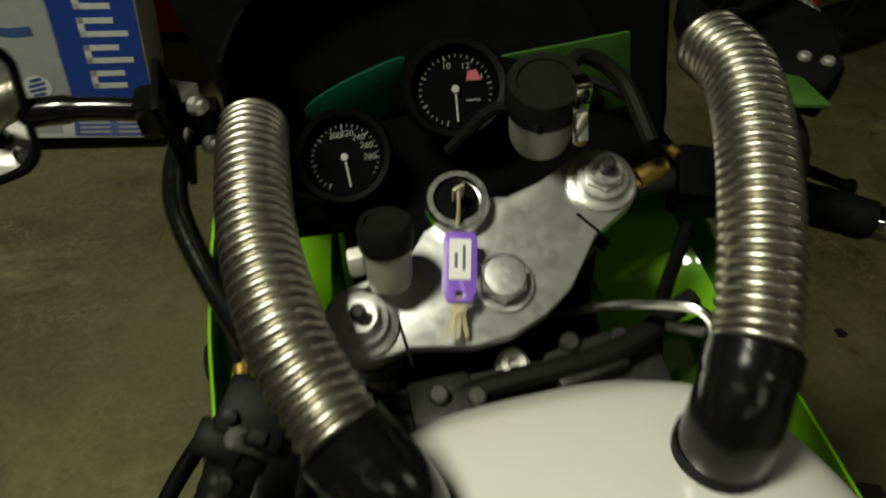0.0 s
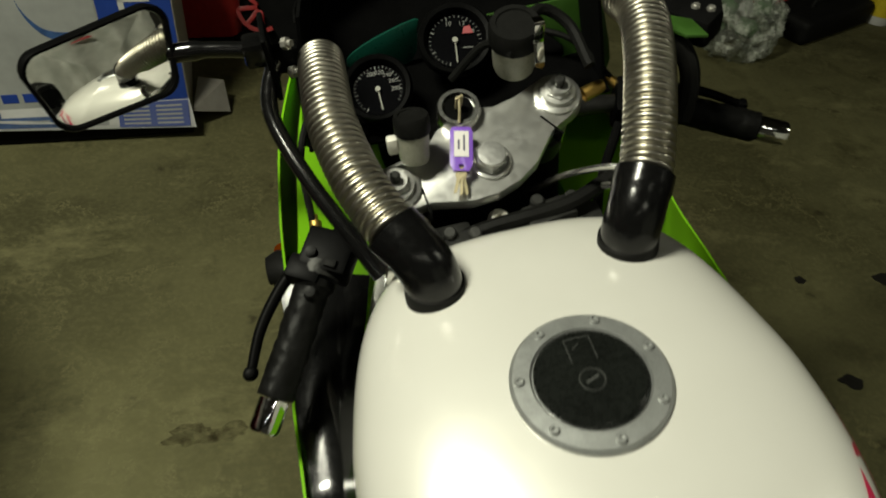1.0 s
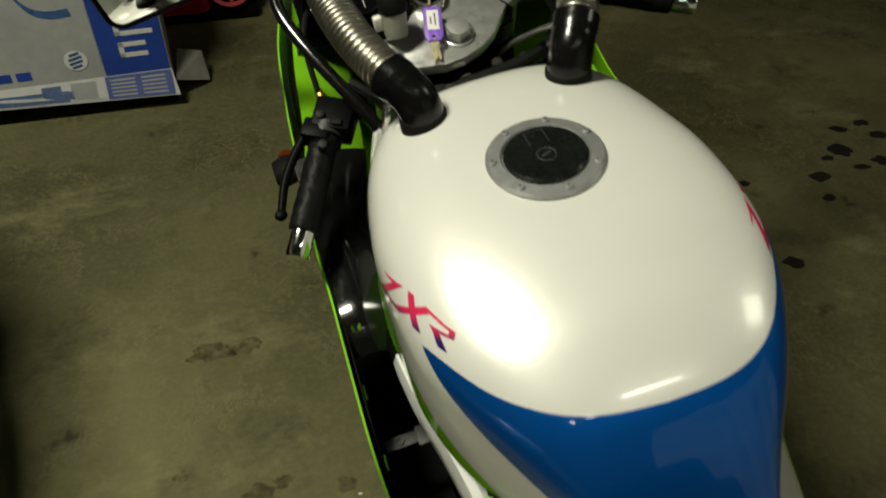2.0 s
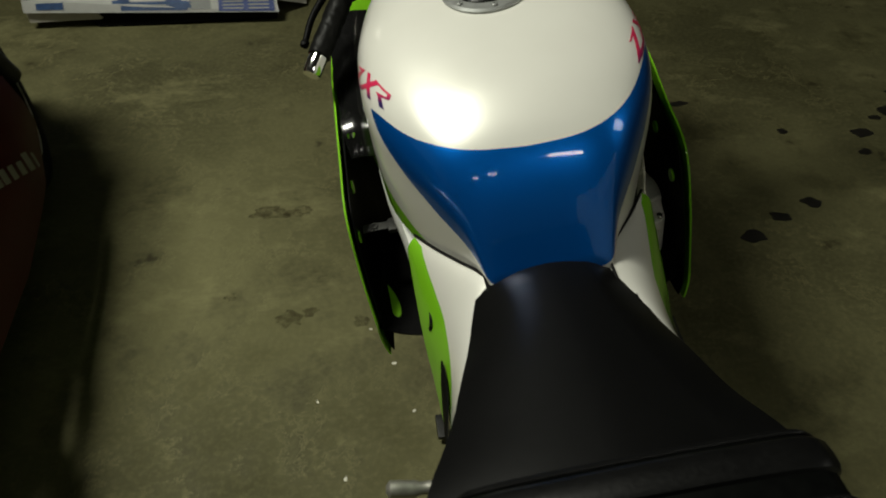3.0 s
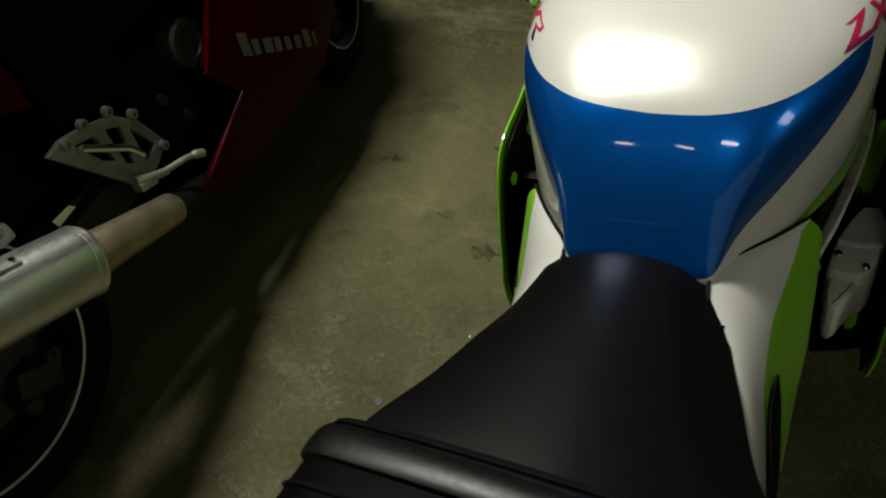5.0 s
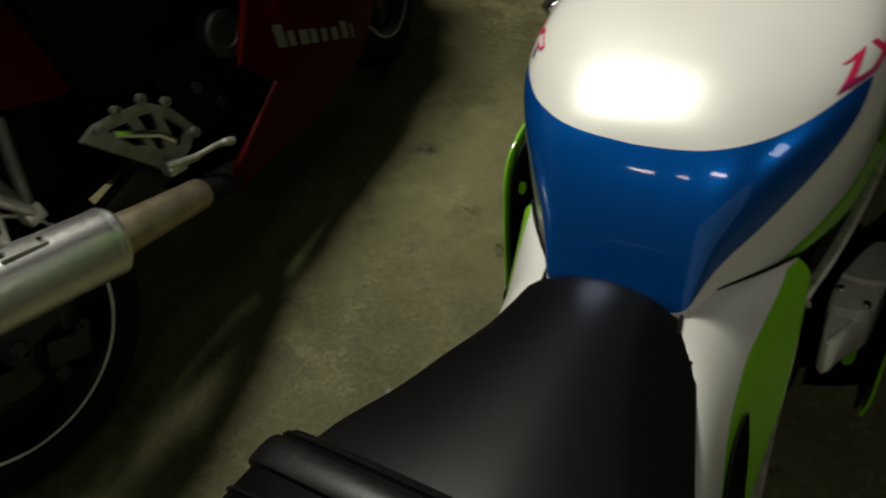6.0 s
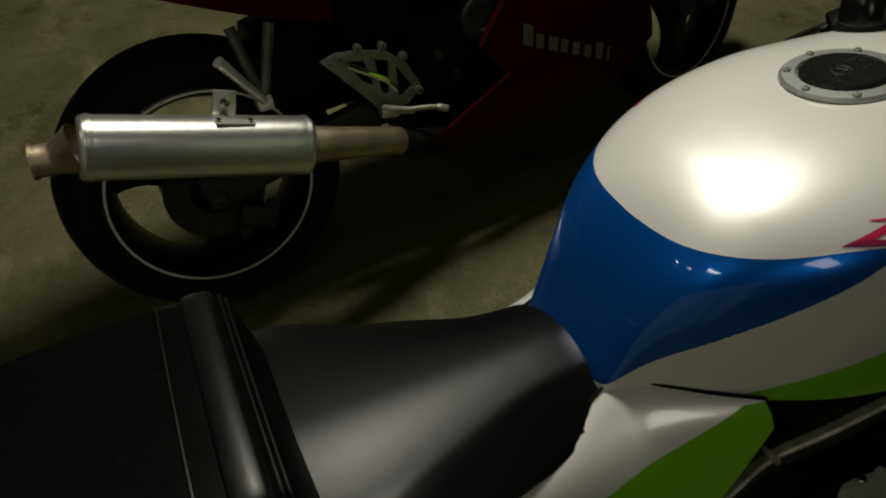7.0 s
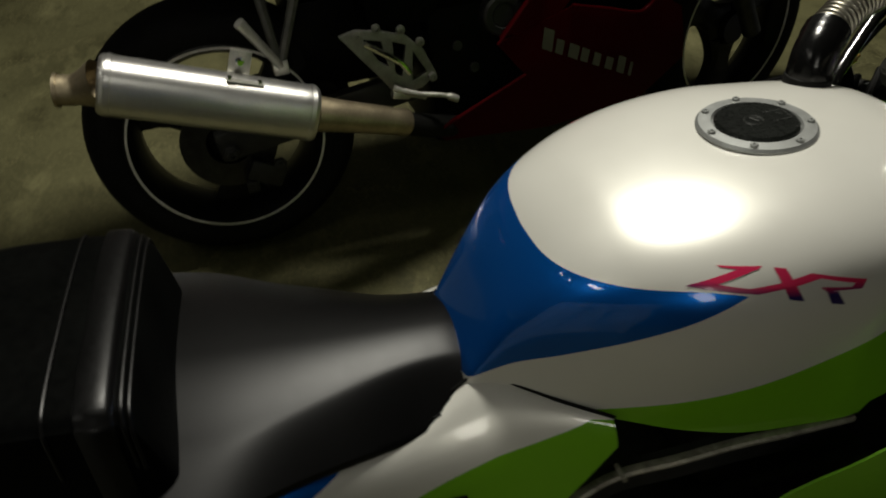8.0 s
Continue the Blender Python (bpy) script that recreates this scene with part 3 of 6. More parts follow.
# side fairings: green skin, black inner cover
def fairing(side):
    top = smooth_path([(0.278, -0.180, 0.535), (0.284, -0.140, 0.640), (0.285, -0.092, 0.733), (0.284, 0.010, 0.765), (0.281, 0.10, 0.795), (0.278, 0.20, 0.806), (0.274, 0.30, 0.812), (0.268, 0.38, 0.830), (0.258, 0.47, 0.885), (0.235, 0.62, 0.93), (0.17, 0.80, 0.97), (0.06, 0.96, 0.95)], 6)
    mid = smooth_path([(0.277, -0.185, 0.50), (0.282, -0.135, 0.56), (0.284, -0.07, 0.60), (0.284, 0.01, 0.62), (0.281, 0.10, 0.63), (0.278, 0.20, 0.64), (0.274, 0.30, 0.65), (0.266, 0.38, 0.67), (0.253, 0.47, 0.71), (0.228, 0.62, 0.76), (0.17, 0.80, 0.82), (0.06, 0.97, 0.84)], 6)
    low = smooth_path([(0.270, -0.190, 0.47), (0.268, -0.12, 0.45), (0.262, -0.05, 0.41), (0.258, 0.02, 0.38), (0.250, 0.10, 0.36), (0.245, 0.20, 0.36), (0.240, 0.30, 0.36), (0.225, 0.38, 0.42), (0.165, 0.47, 0.53), (0.125, 0.62, 0.62), (0.09, 0.80, 0.69), (0.04, 0.95, 0.75)], 6)
    for p in top + mid + low:
        p.x += table([-0.2, 0.0, 0.10, 0.20, 0.30, 0.38, 0.47, 1.0], [0.0, 0.0, 0.002, 0.004, 0.007, 0.004, 0.0, 0.0], p.y) if side > 0 else table([-0.2, 0.10, 0.22, 1.0], [-0.005, -0.005, 0.0, 0.0], p.y)
    rows = []
    for a, b, c in zip(top, mid, low):
        row = []
        for j in range(11):
            t = j / 10
            q = a * (1 - t) * (1 - 2 * t) + b * 4 * t * (1 - t) + c * t * (2 * t - 1)
            row.append((side * q.x, q.y, q.z))
        rows.append(row if side < 0 else row[::-1])
    skin = part("side_fairing", sheet(rows, 0.003), M_GREEN, bike, "green side fairing")
    # belly pan behind the lower edge
    rows = []
    for i in range(17):
        t = i / 16
        y = 0.06 + 0.36 * t
        row = []
        for j in range(9):
            a = math.pi / 2 * j / 8
            row.append((side * (0.10 + 0.15 * max(0.0, math.cos(a)) ** 0.7), y - 0.06 * math.sin(a), 0.27 + (0.46 - 0.27 - 0.09 * t) * (1 - math.sin(a))))
        rows.append(row if side > 0 else row[::-1])
    part("belly_pan", sheet(rows, 0.003), M_PLASTIC, bike, "black belly pan")
    # inner cover between fairing and frame
    rows = []
    for i in range(15):
        t = i / 14
        y = (0.20 if side > 0 else 0.36) * (1 - t) + 0.045 * t
        e = table([-0.09, 0.01, 0.10, 0.20, 0.30, 0.38], [0.733, 0.765, 0.795, 0.806, 0.812, 0.830], y)
        drop = 0.012 + 0.03 * max(0.0, (t - 0.9)) * 10
        row = []
        for j in range(7):
            u = j / 6
            row.append((side * (0.276 - (0.068 if side > 0 else 0.080 + 0.30 * max(0.0, y - 0.24)) * u), y, e - drop + 0.007 * math.sin(math.pi * u) - 0.014 * u * u + (0.0 if side > 0 else 0.16 * max(0.0, y - 0.13))))
        rows.append(row if side > 0 else row[::-1])
    inner = part("inner_cover", sheet(rows, 0.003), M_GLOSSBLACK if side < 0 else M_PLASTIC, bike, "black plastic inner fairing cover")
    part("cover_bolt", lathe([(0.0, 0.006), (0.006, 0.006), (0.009, 0.003), (0.011, 0.0)], 16, ((side * 0.256, 0.076, 0.768), (0, 0, 1))), M_CHROME, inner)
    # inside liner, black, with slots that show the skin
    rows = []
    for a, b, c in zip(*(line[: 31 if side > 0 else 37] for line in (top, mid, low))):
        row = []
        for j in range(9):
            t = 0.06 + 0.9 * j / 8
            q = a * (1 - t) * (1 - 2 * t) + b * 4 * t * (1 - t) + c * t * (2 * t - 1)
            row.append((side * (q.x - 0.008), q.y + 0.006, q.z))
        rows.append(row if side < 0 else row[::-1])
    part("fairing_liner", sheet(rows, 0.002), M_PLASTIC, bike, "black liner inside the fairing")
    # its floor, turned in towards the engine
    rows = []
    for i in range(9):
        u = i / 8
        x = 0.274 - 0.080 * u
        row = [(side * x, (-0.168 - 0.020 * u) * (1 - v) + 0.10 * v, 0.500 + 0.02 * (1 - u) ** 3 + 0.012 * v) for v in [j / 6 for j in range(7)]]
        rows.append(row if side < 0 else row[::-1])
    tray = part("liner_floor", sheet(rows, 0.003), M_PLASTIC, bike, "black turned-in floor of the fairing liner")
    hole = slab([(0.013 * math.cos(a), 0.046 * math.sin(a)) for a in [2 * math.pi * j / 18 for j in range(18)]], 0.003, 0.0008)
    part("liner_slot", moved(hole, Matrix.Translation((side * 0.252, -0.098, 0.5140)) @ pose(0, 0, 0, 4, 0, side * -18)), M_GREEN, tray, "slot that shows the green skin")
    for sx, sy, sz, ln, tilt in ((0.270, 0.010, 0.705, 0.022, 0), (0.270, -0.080, 0.668, 0.022, 0)):
        piece = slab([(ln * math.cos(a) * 0.5, 0.011 * math.sin(a)) for a in [2 * math.pi * j / 16 for j in range(16)]], 0.003)
        part("liner_slot", moved(piece, Matrix.Translation((side * sx, sy, sz)) @ Matrix(((0, 0, -side, 0), (1, 0, 0, 0), (0, 1, 0, 0), (0, 0, 0, 1))) @ pose(0, 0, 0, 0, 0, tilt)), M_GREEN, skin, "slot that shows the green skin")
    if side < 0:
        part("liner_bracket", joined(block(0.055, 0.018, 0.003, side * 0.240, -0.051, 0.655, bevel=0.001), block(0.02, 0.03, 0.01, side * 0.213, -0.051, 0.652, bevel=0.002), lathe([(0.004, 0.0), (0.007, 0.0), (0.007, 0.003), (0.004, 0.003)], 12, ((side * 0.247, -0.051, 0.657), (0, 0, 1)))), M_DARKMETAL, bike, "drilled metal bracket")


for side in (1, -1):
    fairing(side)

# upper cowl, screen and dash
for side in (1, -1):
    rows = []
    for i in range(13):
        t = i / 12
        y = 0.60 + 0.32 * t
        x = 0.216 - 0.034 * t - 0.10 * t**3
        zt = 0.99 - 0.02 * t
        zb = 0.868 + 0.10 * t
        row = [(side * (x - 0.035 * (1 - u) ** 2 * (1 - 0.4 * t)), y - 0.03 * (1 - u) * (1 - t), zb + (zt - zb) * (1 - u)) for u in [j / 8 for j in range(9)]]
        rows.append(row if side < 0 else row[::-1])
    part("upper_cowl", sheet(rows, 0.003), M_GREEN, bike, "green upper fairing beside the dash")
    trim = []
    for i in range(13):
        t = i / 12
        y, x = 0.50 + 0.42 * t, 0.228 - 0.046 * t - 0.10 * t**3
        z0, z1 = 0.988 - 0.02 * t, 1.15 - 0.06 * t - 0.10 * t * t
        row = [(side * (x - 0.035 * (1 - 0.4 * t) - 0.02 * (1 - u)), y - 0.03 * (1 - t), z0 + (z1 - z0) * (1 - u)) for u in [j / 6 for j in range(7)]]
        trim.append(row if side < 0 else row[::-1])
    part("nose_trim", sheet(trim, 0.004), M_MATTBLACK, bike, "black trim of the nose fairing")
    # green ledge inside the rim
    crest = smooth_path([(0.262, 0.39, 0.836), (0.250, 0.44, 0.862), (0.232, 0.58, 0.900), (0.205, 0.70, 0.935), (0.17, 0.80, 0.955)], 5)
    ledge = [[(side * (p.x - 0.004 - 0.090 * u), p.y + 0.02 * u, p.z - 0.012 - 0.030 * u - 0.03 * u * u) for u in [j / 6 for j in range(7)]] for p in crest]
    part("inner_ledge", sheet(ledge if side > 0 else [r[::-1] for r in ledge], 0.003), M_GREEN, bike, "green inner ledge of the fairing")
rows = []
for i in range(15):
    t = i / 14
    row = []
    for j in range(21):
        a = math.pi * (j / 20 - 0.5)
        w = 0.185 - 0.06 * t
        row.append((w * math.sin(a), 0.56 + 0.10 * math.cos(a) + 0.26 * t, 1.10 + 0.055 * math.cos(a) - 0.10 * t - 0.05 * t * t))
    rows.append(row)
M_SCREEN = surface("smoked_screen", (0.003, 0.003, 0.003), 0.12, vary=0.2, spec=0.3)
part("windscreen", sheet(rows, 0.003), M_SCREEN, bike, "dark smoked windscreen")
rows = []
for i in range(13):
    t = 1.75 * i / 12
    rows.append([(x * (1 + 0.3 * max(0.0, t - 0.5)), 0.50 + 0.13 * t + 0.05 * (1 - (x / 0.19) ** 2), 1.0 + 0.075 * t - 0.03 * (1 - t)) for x in [-0.19 + 0.38 * j / 16 for j in range(17)]])
M_MATT = surface("matt_black_moulding", (0.002, 0.002, 0.002), 0.7, vary=0.3, spec=0.01)
part("inner_cowl", sheet(rows, 0.003), M_MATT, bike, "black inside of the nose fairing")
rows = [[(x, 0.46 + 0.12 * t, 0.985 + 0.04 * t - 0.02 * math.cos(6 * x)) for x in [-0.2 + 0.4 * j / 12 for j in range(13)]] for t in [i / 6 for i in range(7)]]
# darker copy of the fairing green, with the shade put into its colour
M_SHADEDGREEN = surface("shaded_green", (0.028, 0.085, 0.008), 0.5, vary=0.25, scale=9)
# green inner fairing whose shade is put into a dark teal colour
M_SHADEDTEAL = surface("shaded_green_as_teal", (0.003, 0.045, 0.030), 0.3, vary=0.15)


def wedge(outline, y, thick):
    """A thin moulding cut to an outline in (x, z), facing the rider."""
    line = [(p.x, p.y) for p in smooth_path([(a, b, 0) for a, b in outline + outline[:1]], 3)[:-1]]
    bm = slab(line, thick, 0.001)
    return moved(bm, Matrix.Translation((0, y, 0)) @ Matrix(((1, 0, 0, 0), (0, 0, -1, 0), (0, 1, 0, 0), (0, 0, 0, 1))))


part("teal_panel", wedge([(-0.130, 1.020), (-0.125, 1.034), (-0.09, 1.052), (-0.032, 1.069), (-0.030, 1.055), (-0.042, 1.010), (-0.104, 1.005)], 0.57, 0.004), M_SHADEDTEAL, bike, "green inner fairing above the speedometer, shade in its teal colour")
part("green_panel", wedge([(0.055, 1.078), (0.119, 1.079), (0.196, 1.077), (0.219, 1.03), (0.224, 0.962), (0.161, 0.984), (0.158, 1.013), (0.105, 1.055)], 0.53, 0.003), M_SHADEDGREEN, bike, "green inner fairing panel behind the reservoir")
M_DASH = surface("matt_dash", (0.002, 0.002, 0.002), 0.7, vary=0.3, spec=0.01, bump=0.2)
part("dash_panel", sheet(rows, 0.004), M_DASH, bike, "matt black dash panel")
part("fairing_void", joined(block(0.24, 0.34, 0.30, 0, 0.57, 0.82, bevel=0.03), block(0.20, 0.16, 0.25, 0, 0.40, 0.80, bevel=0.03)), M_PLASTIC, bike, "black headlamp housing and wiring behind the dash")

mount = part("mirror_mount", moved(slab([(0.262, 0.440), (0.288, 0.397), (0.322, 0.425), (0.352, 0.495), (0.335, 0.560), (0.240, 0.575), (0.225, 0.520)], 0.035, 0.008), Matrix.Translation((0, 0, 1.085))), M_MATTBLACK, bike, "black mirror mount of the upper fairing")
# this corner takes the darker green too, in place of shade
part("mount_corner", moved(slab([(0.252, 0.428), (0.272, 0.410), (0.273, 0.370), (0.250, 0.378), (0.240, 0.398)][::-1], 0.004, 0.001), Matrix.Translation((0, 0, 1.0895))), M_SHADEDGREEN, mount, "green corner of the upper fairing")
for bx, by in ((0.292, 0.440), (0.306, 0.428)):
    part("mount_bolt", lathe([(0.0, 0.005), (0.004, 0.005), (0.0055, 0.003), (0.0055, -0.002)], 10, ((bx, by, 1.085), (0, 0, 1))), M_DULLALU, mount)

M_FACE = surface("gauge_face", (0.003, 0.003, 0.0035), 0.7, vary=0.1, spec=0.0)
M_MARK = surface("gauge_marks", (0.075, 0.078, 0.070), 0.5, vary=0.05)
M_NEEDLE = surface("gauge_needle", (0.22, 0.22, 0.18), 0.5, vary=0.05)
M_REDMARK = surface("red_mark", (0.26, 0.012, 0.018), 0.5, vary=0.05)


def gauge(at, way, radius, label, start, end, count, needle, numbers):
    turn = Matrix.Translation(at) @ Vector(way).to_track_quat("Z", "Y").to_matrix().to_4x4()
    body = part("gauge", moved(lathe([(0.0, -0.05), (radius * 0.9, -0.05), (radius * 1.06, 0.0), (radius * 1.34, 0.002), (radius * 1.36, 0.012), (radius * 1.28, 0.017), (radius * 1.12, 0.015), (radius, 0.002), (0.0, 0.0)], 40), turn), M_PLASTIC, bike, label)
    part("gauge_face", moved(lathe([(0.0, 0.0035), (radius * 0.99, 0.0035)], 40), turn), M_FACE, body)
    for i in range(count):
        a = radians(start + (end - start) * i / (count - 1))
        long = i % 5 == 0
        tick = block(radius * (0.13 if long else 0.08), radius * (0.035 if long else 0.02), 0.0008, radius * (0.88 if long else 0.905), 0, 0.0042)
        tick.transform(Matrix.Rotation(a, 4, "Z"))
        part("tick", moved(tick, turn), M_MARK, body, smooth=False)
    for deg, word in numbers:
        a = radians(deg)
        curve = bpy.data.curves.new("numeral", "FONT")
        curve.body, curve.size, curve.align_x, curve.align_y = word, radius * 0.24, "CENTER", "CENTER"
        tmp = bpy.data.objects.new("numeral", curve)
        mesh = bpy.data.meshes.new_from_object(tmp)
        bpy.data.objects.remove(tmp)
        mesh.transform(turn @ Matrix.Translation((radius * 0.68 * math.cos(a), radius * 0.68 * math.sin(a), 0.0042)))
        mesh.materials.append(M_MARK)
        ob = new("numeral", mesh)
        ob.parent = body
    hand = joined(block(radius * 0.95, radius * 0.045, 0.001, radius * 0.36, 0, 0.007), lathe([(0.0, 0.009), (radius * 0.10, 0.009), (radius * 0.10, 0.004)], 16))
    hand.transform(Matrix.Rotation(radians(needle), 4, "Z"))
    part("needle", moved(hand, turn), M_NEEDLE, body, "pale needle at rest")
    return body, turn


FACE_WAY = (-0.12, -0.62, 0.78)
tacho, tturn = gauge((0.013, 0.535, 1.046), FACE_WAY, 0.036, "round black rev counter with white marks", 255, -20, 29, -88, [(108, "10"), (66, "12"), (28, "14")])
zone = slab([(0.026, 0.004), (0.040, 0.004), (0.036, 0.014), (0.028, 0.013)], 0.001)
part("unit_bar", moved(block(0.013, 0.0016, 0.0004, 0.016, -0.010, 0.0042), tturn), M_MARK, tacho, smooth=False)
part("red_zone", moved(zone, tturn @ Matrix.Translation((-0.016, 0.004, 0.006))), M_REDMARK, tacho)
gauge((-0.098, 0.501, 1.018), FACE_WAY, 0.033, "round black speedometer with white marks", 240, -30, 29, -80, [(112, "200"), (84, "220"), (56, "240"), (28, "260"), (0, "280")])

# steering: everything that turns with the bars
STEM = Vector((0.003, 0.332, 1.007))
RAKE, TURNED = 22.0, 20.5
STEER = Matrix.Translation(STEM) @ pose(0, 0, 0, RAKE, 0, 0) @ pose(0, 0, 0, 0, 0, TURNED) @ Matrix.Translation((0, 0.028, 0))


def arc(cx, cy, r, a0, a1, n=8):
    return [(cx + r * math.cos(radians(a0 + (a1 - a0) * i / n)), cy + r * math.sin(radians(a0 + (a1 - a0) * i / n))) for i in range(n + 1)]


M_YOKE = surface("brushed_aluminium", (0.60, 0.60, 0.575), 0.36, metal=0.9, vary=0.06, scale=14, bump=0.05)
M_NUT = surface("bright_steel", (0.66, 0.66, 0.64), 0.32, metal=0.85, vary=0.1, bump=0.05)
yoke_line = arc(0.117, 0.0, 0.031, -70, 95, 10) + [(0.075, 0.027), (0.045, 0.030), (0.028, 0.040)] + [(-0.028, 0.040), (-0.045, 0.030), (-0.075, 0.027)] + arc(-0.108, 0.0, 0.031, 85, 250, 10) + [(-0.085, -0.036), (-0.045, -0.060), (-0.015, -0.068), (0.015, -0.068), (0.045, -0.060), (0.085, -0.036)]
yoke = part("top_yoke", moved(slab(yoke_line[::-1], 0.020, 0.0025), STEER), M_YOKE, bike, "polished aluminium top yoke")
for sx in (-1, 1):
    fx = 0.117 if sx > 0 else -0.108
    at = Matrix.Translation((fx, 0, 0))
    part("fork_cap", moved(lathe([(0.028, 0.0), (0.028, 0.004), (0.024, 0.006), (0.0205, 0.006), (0.0205, 0.012), (0.014, 0.013), (0.013, 0.022), (0.0, 0.022)], 24), STEER @ at), M_YOKE, yoke, "machined fork top cap")
    nut = lathe([(0.0165, 0.006), (0.0165, 0.016), (0.012, 0.017), (0.0, 0.017)], 6)
    part("fork_nut", moved(nut, STEER @ at), M_NUT, yoke)
    part("preload_pin", moved(lathe([(0.006, 0.02), (0.006, 0.032), (0.004, 0.034), (0.0, 0.034)], 12), STEER @ at), M_DARKMETAL, yoke)
    part("clamp_slit", moved(block(0.0025, 0.035, 0.0212, sx * 0.088, -0.030, -0.010, rz=sx * 14), STEER), M_GLOSSBLACK, yoke)
    part("fork_tube", moved(lathe([(0.0215, 0.0), (0.0215, -0.25), (0.027, -0.25), (0.027, -0.66)], 24, ((fx, 0, -0.02), (0, 0, 1))), STEER), M_DULLALU, bike, "upside-down fork leg")
part("stem_nut", moved(joined(lathe([(0.024, 0.0), (0.024, 0.004), (0.0215, 0.005)], 24), lathe([(0.019, 0.004), (0.019, 0.014), (0.0165, 0.016)], 6), lathe([(0.0165, 0.014), (0.0155, 0.019), (0.0, 0.0205)], 24)), STEER @ Matrix.Translation((0.0, -0.030, 0))), M_NUT, yoke, "domed chrome stem nut")
IGN = STEER @ Matrix.Translation((0.006, 0.044, 0.006))
ign = part("ignition_lock", moved(lathe([(0.026, -0.02), (0.026, 0.006), (0.024, 0.009), (0.0195, 0.009), (0.0185, 0.002), (0.0, 0.002)], 32), IGN), M_ALU, bike, "aluminium ignition lock housing")
part("lock_barrel", moved(joined(lathe([(0.0175, 0.002), (0.0165, 0.006), (0.0, 0.006)], 24), block(0.012, 0.003, 0.003, 0, 0, 0.007)), IGN), M_PLASTIC, ign)

M_GRIP = surface("worn_grip", (0.005, 0.005, 0.0047), 0.45, bump=0.3, bump_scale=120.0, vary=0.4, spec=0.09)
for sx in (-1, 1):
    outer = Vector((0.381, -0.171, -0.0945)) if sx > 0 else Vector((-0.3675, -0.136, -0.066))
    way = Vector((0.637, -0.771, 0.0)) if sx > 0 else Vector((-0.757, -0.640, -0.125))
    inner = outer - way * 0.174
    root = Vector((sx * 0.128, 0.020, -0.075))
    part("clip_on", moved(joined(tube(smooth_path([root, (inner + root) / 2 + Vector((0, 0.008, 0)), inner]), 0.012), lathe([(0.031, -0.018), (0.031, 0.018), (0.025, 0.018), (0.025, -0.018), (0.031, -0.018)], 24, ((sx * 0.100, 0, -0.075), (0, 0, 1)))), STEER), M_DARKMETAL, bike, "black clip-on handlebar clamp")
    prof = [(0.0, 0.0), (0.0235, 0.0), (0.0240, 0.008), (0.0200, 0.012)]
    prof += [(0.0198, 0.014 + i * 0.003) for i in range(40)]
    prof += [(0.0190, 0.136), (0.0, 0.138)]
    gm = lathe(prof, 28, (inner, way))
    for v in gm.verts:
        axis = inner + way * (v.co - inner).dot(way)
        v.co += (v.co - axis) * (0.10 * noise.noise(Vector((v.co.x * 130, v.co.y * 50, v.co.z * 130))) + 0.05 * noise.noise(v.co * 260))
    grip = part("handlebar_grip", moved(gm, STEER), M_GRIP, bike, "worn black rubber grip")
    end = lathe([(0.0, 0.0), (0.0165, 0.0), (0.0165, 0.032), (0.0145, 0.036), (0.0, 0.036)], 24, (inner + way * 0.138, way))
    part("bar_end", moved(end, STEER), M_CHROME, grip, "chrome bar end weight")
    side_way = Vector((sx * 0.66, 0.75, 0))
    a = inner + Vector((sx * -0.012, 0.028, 0.0))
    lev = smooth_path([a, a + way * 0.03 + side_way * 0.018, a + way * 0.09 + side_way * 0.028, a + way * 0.145 + side_way * 0.022], 6)
    lever = joined(tube(lev, [0.0085 - 0.003 * i / (len(lev) - 1) for i in range(len(lev))], 10), moved(lathe([(0.0, -0.009), (0.006, -0.0065), (0.009, 0.0), (0.006, 0.0065), (0.0, 0.009)], 14), Matrix.Translation(lev[-1])))
    part("hand_lever", moved(lever, STEER), M_PLASTIC, bike, "black hand lever with a ball end")
    perch = joined(block(0.050, 0.056, 0.046, *(inner + Vector((-sx * 0.028, 0.014, 0.004))), rz=sx * -40, bevel=0.006), block(0.03, 0.04, 0.036, *(inner + Vector((sx * 0.004, 0.010, 0.008))), rz=sx * -40, bevel=0.006))
    box = part("switch_housing", moved(perch, STEER), M_PLASTIC, bike, "black handlebar switch housing")
    part("switch_button", moved(block(0.010, 0.014, 0.006, *(inner + Vector((-sx * 0.022, -0.004, 0.029))), rz=sx * -40, bevel=0.002), STEER), M_RUBBER if sx < 0 else M_REDMARK, box)
    for k, (lx, ly, lz) in enumerate(((0.012, -0.020, 0.020), (-0.012, 0.020, 0.022), (-0.034, 0.006, 0.010))):
        knob = lathe([(0.0, 0.012), (0.006, 0.011), (0.007, 0.0), (0.010, -0.004)], 14, (inner + Vector((sx * lx, ly, lz)), (sx * 0.1, -0.1, 1)))
        part("switch_knob", moved(knob, STEER), M_GRIP, box)
    part("perch_clamp", moved(lathe([(0.020, -0.008), (0.026, -0.008), (0.026, 0.008), (0.020, 0.008), (0.020, -0.008)], 24, (inner - way * 0.012, way)), STEER), M_DARKMETAL, box)
    part("clutch_cable" if sx < 0 else "brake_hose", moved(tube(smooth_path([inner + Vector((-sx * 0.03, 0.05, 0.012)), inner + Vector((-sx * 0.06, 0.12, 0.05)), inner + Vector((-sx * 0.11, 0.17, 0.04)), inner + Vector((-sx * 0.16, 0.16, -0.02))]), 0.0042, 8), STEER), M_RUBBER, bike, "black cable")
